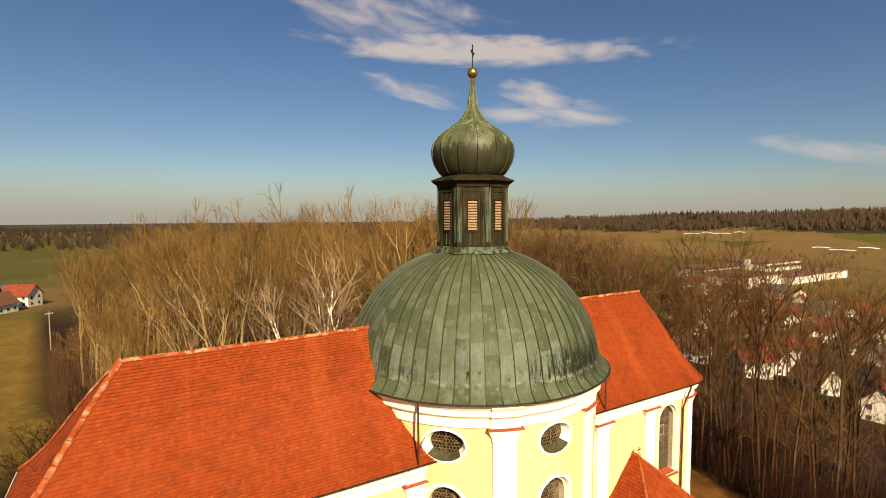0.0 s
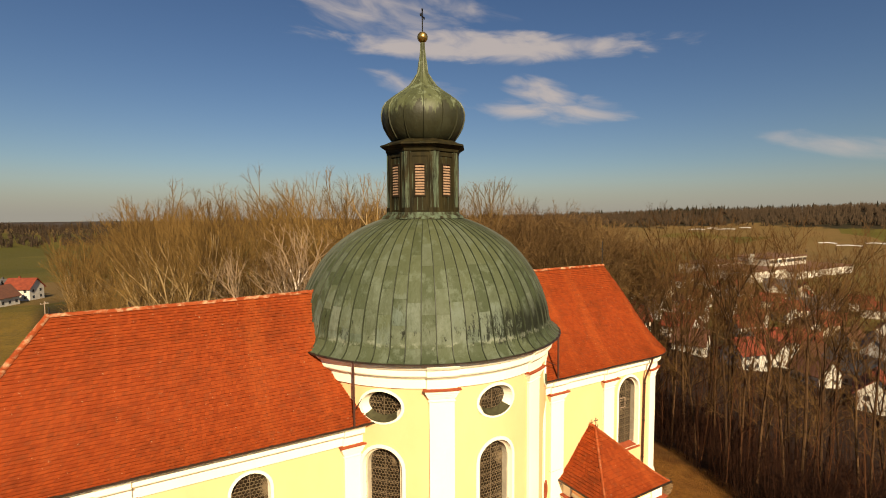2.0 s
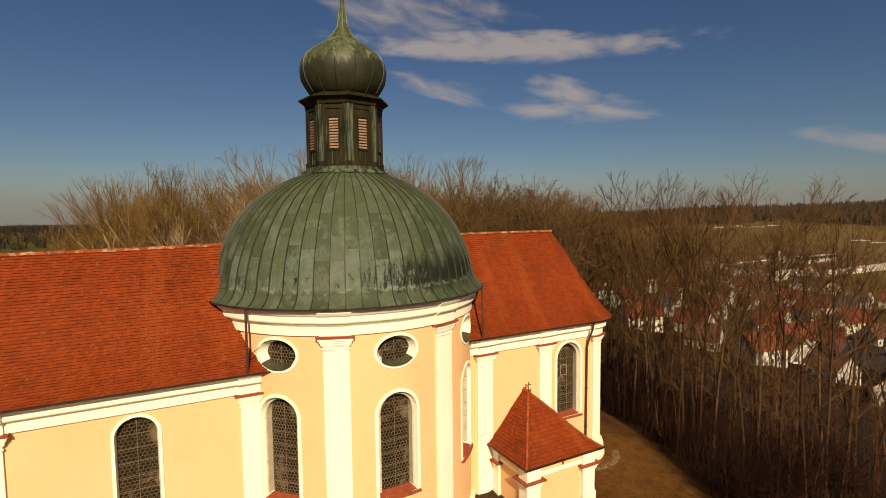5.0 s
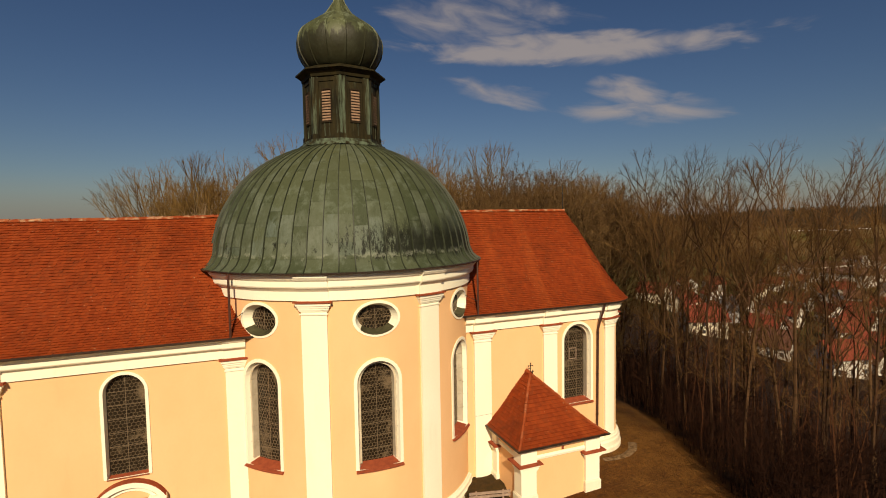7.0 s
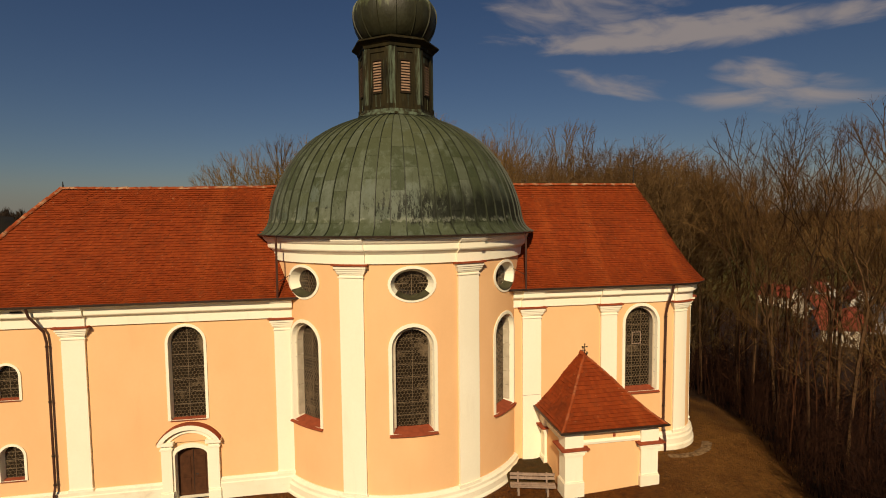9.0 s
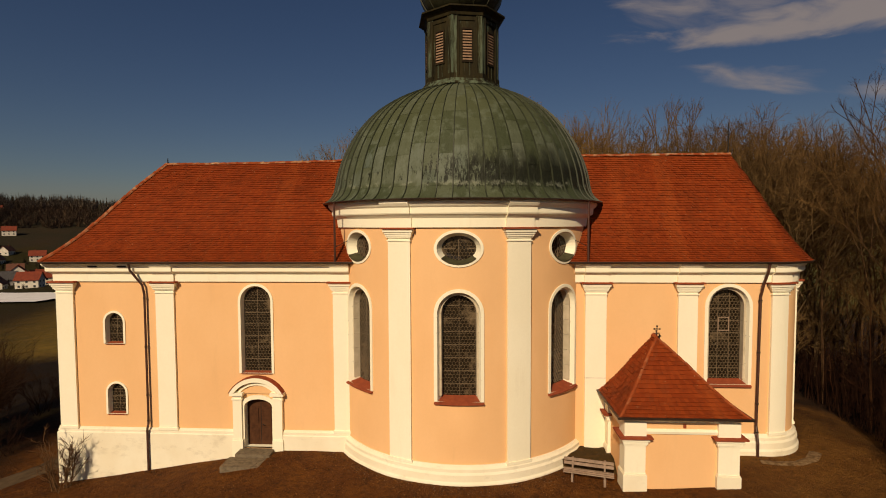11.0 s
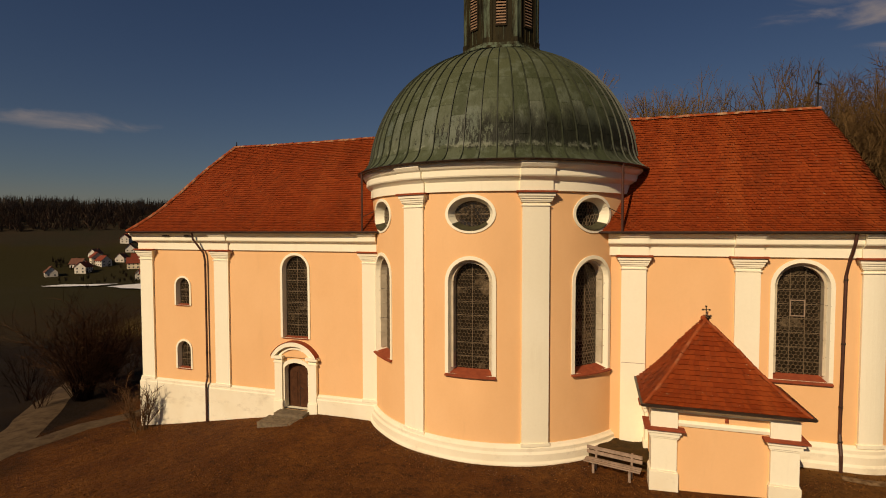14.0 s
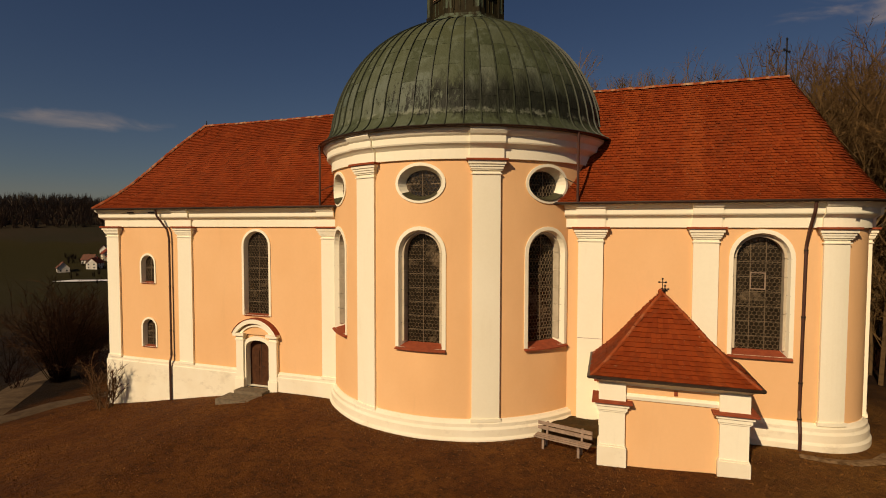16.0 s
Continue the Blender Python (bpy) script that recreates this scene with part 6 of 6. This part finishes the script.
def ramify(rng, trunk, crown, p, d, length, r, level, last, wide, twigs, fine):
    """A branch that forks again and again into finer ones; the last carry twigs."""
    if level >= last:
        e = p + (d + UP * 0.12).normalized() * length
        spike(crown, p, e, max(fine, r))
        for k in range(twigs):
            w = p.lerp(e, 0.15 + 0.8 * (k + rng.random()) / twigs)
            spike(crown, w, w + (sideways(rng, d, rng.uniform(0.4, 0.95)) + UP * 0.12).normalized() * length * rng.uniform(0.35, 0.7), fine)
        return
    n = 3 if level < 2 else 2 if level < last - 2 else 1
    pts, rad = bough(rng, p, d, length, r, max(fine, r * 0.72), n, 0.08, 0.18)
    (trunk if level < last - 2 else crown).tube(pts, rad, 5 if level < 2 else 3, False)
    dd = (pts[-1] - pts[-2]).normalized()
    side = dd.orthogonal().normalized()
    side.rotate(Matrix.Rotation(rng.uniform(0, 2 * math.pi), 3, dd))
    count = 3 if rng.random() < 0.22 else 2
    for k in range(count):
        turn = side.copy()
        turn.rotate(Matrix.Rotation(2 * math.pi * k / count + rng.uniform(-0.5, 0.5), 3, dd))
        a = wide * (rng.uniform(0.2, 0.8) if k == 0 else rng.uniform(0.8, 1.5))
        ramify(rng, trunk, crown, pts[-1], dd * math.cos(a) + turn * math.sin(a), length * rng.uniform(0.66, 0.84), r * (0.80 if k == 0 else 0.66), level + 1, last, wide, twigs, fine)
    if rng.random() < 0.8:
        q, qd = along(pts, rng.uniform(0.3, 0.8))
        ramify(rng, trunk, crown, q, sideways(rng, qd, wide * rng.uniform(1.1, 1.8)), length * rng.uniform(0.5, 0.7), r * 0.45, level + 2 if level < last - 1 else last, last, wide, twigs, fine)


def tree_meshes(seed, h, fork, leaders, wide, last=6, twigs=4, thick=1.0, stems=1, fine=0.011):
    """A slender trunk that parts into rising leaders, and these into a fan of ever finer branches."""
    rng = random.Random(seed)
    trunk, crown = MB(), MB()
    for s in range(stems):
        d = Vector((rng.uniform(-0.05, 0.05), rng.uniform(-0.05, 0.05), 1)) if stems == 1 else Vector((0.26 * math.cos(2.4 * s), 0.26 * math.sin(2.4 * s), 1))
        hh = h * (1 if s == 0 else rng.uniform(0.8, 0.95))
        r0 = hh * 0.0080 * thick
        tp, tr = bough(rng, Vector((0.15 * s, 0.1 * s, -0.8)), d, hh * fork, r0, r0 * 0.74, 6, 0.02, 0.045)
        trunk.tube(tp, tr, 6, False)
        for i in range(8):
            t = rng.uniform(0.45, 0.98)
            p, dd = along(tp, t)
            ramify(rng, trunk, crown, p, sideways(rng, dd, rng.uniform(0.6, 1.0)), hh * rng.uniform(0.05, 0.09), 0.030, last - 2, last, wide * 1.2, twigs, fine)
        first = hh * (1 - fork) * 0.262
        a0 = rng.uniform(0, 2 * math.pi)
        for i in range(leaders):
            a = a0 + 2 * math.pi * (i + rng.random() * 0.5) / leaders
            lean = wide * (0.25 if i == 0 else rng.uniform(0.7, 1.2))
            dd = (Vector((0, 0, math.cos(lean))) + Vector((math.cos(a), math.sin(a), 0)) * math.sin(lean)).normalized()
            ramify(rng, trunk, crown, along(tp, 1.0 if i < 2 else rng.uniform(0.75, 1.0))[0], dd, first * (1.12 if i == 0 else rng.uniform(0.85, 1.05)), r0 * (0.62 if i == 0 else 0.5), 1, last, wide, twigs, fine)
    return trunk, crown


def tree(name, label, category, meshes, barkmat, twigmat, group):
    ob = thing(name, label, category, group)
    part("trunk", meshes[0], barkmat, ob)
    part("crown", meshes[1], twigmat, ob)
    return ob


WOOD = "bare trees of the hilltop wood"
stock, dark_stock, red_stock = [], [], []
for i, (h, fork, leaders, wide) in enumerate(((24, 0.50, 3, 0.33), (23, 0.44, 3, 0.32), (25, 0.54, 3, 0.30), (23, 0.42, 3, 0.36), (24, 0.52, 2, 0.33), (21, 0.38, 4, 0.36))):
    stock.append(tree("tree", "tall bare deciduous tree with slender pale trunk and fine golden-brown twigs", "tree", tree_meshes(50 + i, h, fork, leaders, wide, 6, 3, 0.76), BARK, TWIG, WOOD))
for i, (h, fork, leaders, wide) in enumerate(((21, 0.28, 4, 0.50), (20, 0.24, 4, 0.52))):
    red_stock.append(tree("tree", "bare broad-crowned tree with dense reddish-brown twigs", "tree", tree_meshes(250 + i, h, fork, leaders, wide, 6, 8, 0.85, 1, 0.014), DULL_BARK, RED_TWIG, WOOD))
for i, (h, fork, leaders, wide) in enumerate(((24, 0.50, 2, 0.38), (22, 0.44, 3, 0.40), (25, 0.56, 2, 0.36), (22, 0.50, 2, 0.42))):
    dark_stock.append(tree("tree", "tall bare thin-stemmed tree on the steep slope", "tree", tree_meshes(150 + i, h, fork, leaders, wide, 6, 4, 0.66, 1, 0.011), SHADED_BARK, SHADED_TWIG, WOOD))
far_stock = [tree("tree", "tall bare deciduous tree deep in the wood", "tree", tree_meshes(350 + i, h, fork, leaders, 0.35, 5, 6, 0.8, 1, 0.018), BARK, TWIG, WOOD) for i, (h, fork, leaders) in enumerate(((24, 0.42, 4), (23, 0.36, 4), (25, 0.46, 3)))]
birch = tree("birch_tree", "bare birch with white stems and pale forking branches", "tree", tree_meshes(81, 22, 0.54, 3, 0.46, 5, 3, 1.0, 2, 0.014), BIRCH, BIRCH_TWIG, WOOD)


def shrub_meshes(seed, h, stems, subs, twigs):
    rng = random.Random(seed)
    a, b = MB(), MB()
    for i in range(stems):
        ang = rng.uniform(0, 2 * math.pi)
        d = Vector((math.cos(ang) * rng.uniform(0.1, 0.7), math.sin(ang) * rng.uniform(0.1, 0.7), 1))
        l = h * rng.uniform(0.6, 1.1)
        p, r = bough(rng, Vector((rng.uniform(-0.5, 0.5), rng.uniform(-0.5, 0.5), -0.3)), d, l, 0.035, 0.012, 4, 0.02, 0.14)
        a.tube(p, r, 3, False)
        for j in range(subs):
            q, qd = along(p, rng.uniform(0.2, 1.0))
            bl = l * rng.uniform(0.2, 0.42)
            bp, br = bough(rng, q, sideways(rng, qd, rng.uniform(0.4, 0.9)), bl, 0.016, 0.009, 2, 0.05, 0.15)
            b.tube(bp, br, 3, False)
            for k in range(twigs):
                w, wd = along(bp, rng.uniform(0.2, 1.0))
                spike(b, w, w + sideways(rng, wd, 0.7) * bl * rng.uniform(0.35, 0.7), 0.015)
    return a, b


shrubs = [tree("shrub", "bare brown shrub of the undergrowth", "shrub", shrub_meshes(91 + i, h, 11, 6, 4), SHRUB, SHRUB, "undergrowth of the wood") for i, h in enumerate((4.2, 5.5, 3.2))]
placed = []
corner_shrub = tree("shrub", "small bare tan shrub at the corner of the nave", "shrub", shrub_meshes(99, 3.0, 16, 7, 5), UNDER, UNDER, "")


willow = tree("willow_shrub", "large bare brown willow shrub beside the track", "shrub", shrub_meshes(97, 6.5, 70, 10, 5), SHRUB, WILLOW, "")


def edge(y):
    """Where the brush begins, east of the choir."""
    return 23.3 if y > 0 else 23.3 + y * 0.45


def thicket(name, label, count, pick, low, high, twigs, material, seed):
    """Close-set thin stems with upright twigs, too many to count."""
    rng = random.Random(seed)
    mb = MB()
    for _ in range(count):
        x, y = pick(rng)
        h = rng.uniform(low, high)
        base = Vector((x, y, ground_z(x, y) - 0.3))
        d = Vector((rng.uniform(-0.14, 0.14), rng.uniform(-0.14, 0.14), 1)).normalized()
        mid = base + d * h * 0.5 + Vector((rng.uniform(-0.3, 0.3), rng.uniform(-0.3, 0.3), 0))
        tip = mid + (d + Vector((rng.uniform(-0.12, 0.12), rng.uniform(-0.12, 0.12), 0))) * h * 0.5
        r = 0.012 + h * 0.0032
        mb.tube([base, mid, tip], [r, r * 0.6, 0.006], 3, False)
        for k in range(twigs):
            t = rng.uniform(0.3, 1.0)
            p = base.lerp(mid, t * 2) if t < 0.5 else mid.lerp(tip, t * 2 - 1)
            a = rng.uniform(0, 2 * math.pi)
            l = h * rng.uniform(0.06, 0.17)
            spike(mb, p, p + Vector((math.cos(a) * 0.6, math.sin(a) * 0.6, rng.uniform(0.1, 0.9))) * l, 0.017)
    return tagged(new(name, mb.mesh(name, material)), label, "thicket", kind="stuff")


def north(rng, y0, y1, x1, slant=0.05, west=-16.5):
    """A spot in the northern wood, whose western edge leans away."""
    y = rng.uniform(y0, y1)
    return rng.uniform(west - slant * (y + 25), x1), y


thicket("thicket", "dense young stems of the northern wood", 420, lambda g: north(g, 13, 60, 38, 0.05, -13.5), 5, 13, 22, TWIG, 31)
thicket("thicket", "dense young stems on the eastern slope", 220, lambda g: (lambda y: (edge(y) + 0.5 + 30 * g.random(), y))(g.uniform(-16, 26)), 4, 13, 20, RUSSET, 32)
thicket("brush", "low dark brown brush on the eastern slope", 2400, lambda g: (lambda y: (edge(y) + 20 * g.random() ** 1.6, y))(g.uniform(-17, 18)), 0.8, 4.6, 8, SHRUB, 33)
thicket("brush", "low brown brush along the edge of the wood", 1200, lambda g: (lambda y: (-15.5 - 0.125 * (y + 25) + g.uniform(-1.5, 5), y))(g.uniform(14, 122)), 2.0, 7.0, 12, UNDER, 35)
thicket("brush", "low brown brush behind the church", 1700, lambda g: north(g, 10, 30, 24, 0.1), 1.0, 5.5, 11, UNDER, 34)


def plant(ob, x, y, turn, scale):
    m = pose(x, y, ground_z(x, y), 0, 0, turn) @ Matrix.Scale(scale, 4)
    if ob.name not in placed:
        placed.append(ob.name)
        ob.matrix_basis = m
        return ob
    o = copy_thing(ob, m)
    o.matrix_basis = m
    return o


rng = random.Random(5)
done = []


def grove(n, pick, gap, stock, low, high):
    tries = 0
    while n and tries < 6000:
        tries += 1
        x, y = pick()
        if any((x - a) ** 2 + (y - b) ** 2 < gap * gap for a, b in done):
            continue
        done.append((x, y))
        plant(rng.choice(stock), x, y, rng.uniform(0, 360), rng.uniform(low, high))
        n -= 1


plant(birch, -6.3, 13.6, 30, 1.0)
plant(birch, -1.8, 14.5, 200, 0.88)
done += [(-10 + 1.2 * i, 11.5 + 1.6 * j) for i in range(9) for j in range(4)]
# the wood behind the church, to the north
mixed = stock + red_stock[:1]
grove(32, lambda: north(rng, 13, 32, 5, 0.04, -11.5), 2.2, stock, 0.86, 1.06)
grove(10, lambda: (rng.uniform(3, 26), rng.uniform(12.0, 18)), 2.6, red_stock, 1.0, 1.14)
grove(22, lambda: (rng.uniform(4, 20), rng.uniform(13, 32)), 2.2, mixed, 0.98, 1.10)
grove(10, lambda: (rng.uniform(20.5, 27), rng.uniform(7.5, 13)), 2.0, red_stock, 0.98, 1.10)
grove(24, lambda: (rng.uniform(18.5, 30), rng.uniform(9.5, 26)), 2.0, red_stock, 1.0, 1.14)
grove(5, lambda: (rng.uniform(-7, 2), rng.uniform(17, 22)), 2.4, red_stock, 0.80, 0.95)
grove(28, lambda: north(rng, 32, 66, 10, 0.06, -12.5), 2.9, far_stock, 1.06, 1.20)
grove(16, lambda: north(rng, 66, 122, -12, 0.11, -14.0), 3.2, far_stock, 1.04, 1.20)
grove(24, lambda: (rng.uniform(9, 42), rng.uniform(30, 66)), 2.9, far_stock, 1.0, 1.14)
grove(26, lambda: (lambda y: (-14.5 - 0.10 * (y + 25) + rng.uniform(0, 5), y))(rng.uniform(24, 110)), 2.2, far_stock, 0.5, 0.78)
grove(8, lambda: (rng.uniform(20.2, 25), rng.uniform(6.8, 12)), 1.4, red_stock, 0.84, 1.0)
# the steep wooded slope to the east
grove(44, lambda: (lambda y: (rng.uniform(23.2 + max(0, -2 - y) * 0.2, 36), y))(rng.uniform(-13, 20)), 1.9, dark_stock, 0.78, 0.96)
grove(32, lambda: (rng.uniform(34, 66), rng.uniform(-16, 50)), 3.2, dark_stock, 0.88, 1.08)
done = []
grove(52, lambda: (lambda y: (edge(y) + 1.0 + 14 * rng.random() ** 1.6, y))(rng.uniform(-15, 16)), 1.6, shrubs, 0.6, 1.1)
grove(26, lambda: (rng.uniform(-22, 24), rng.uniform(11, 30)), 2.4, shrubs, 0.6, 1.0)
grove(16, lambda: (rng.uniform(-27, -20), rng.uniform(13, 60)), 3.0, shrubs, 0.8, 1.3)
grove(14, lambda: (rng.uniform(-40, -28.5), rng.uniform(-2, 16)), 3.0, shrubs, 0.7, 1.1)
plant(willow, -32.5, 0.2, 10, 1.0)
plant(willow, -36.5, 5.5, 130, 0.8)
plant(corner_shrub, -21.0, -5.0, 40, 1.0)
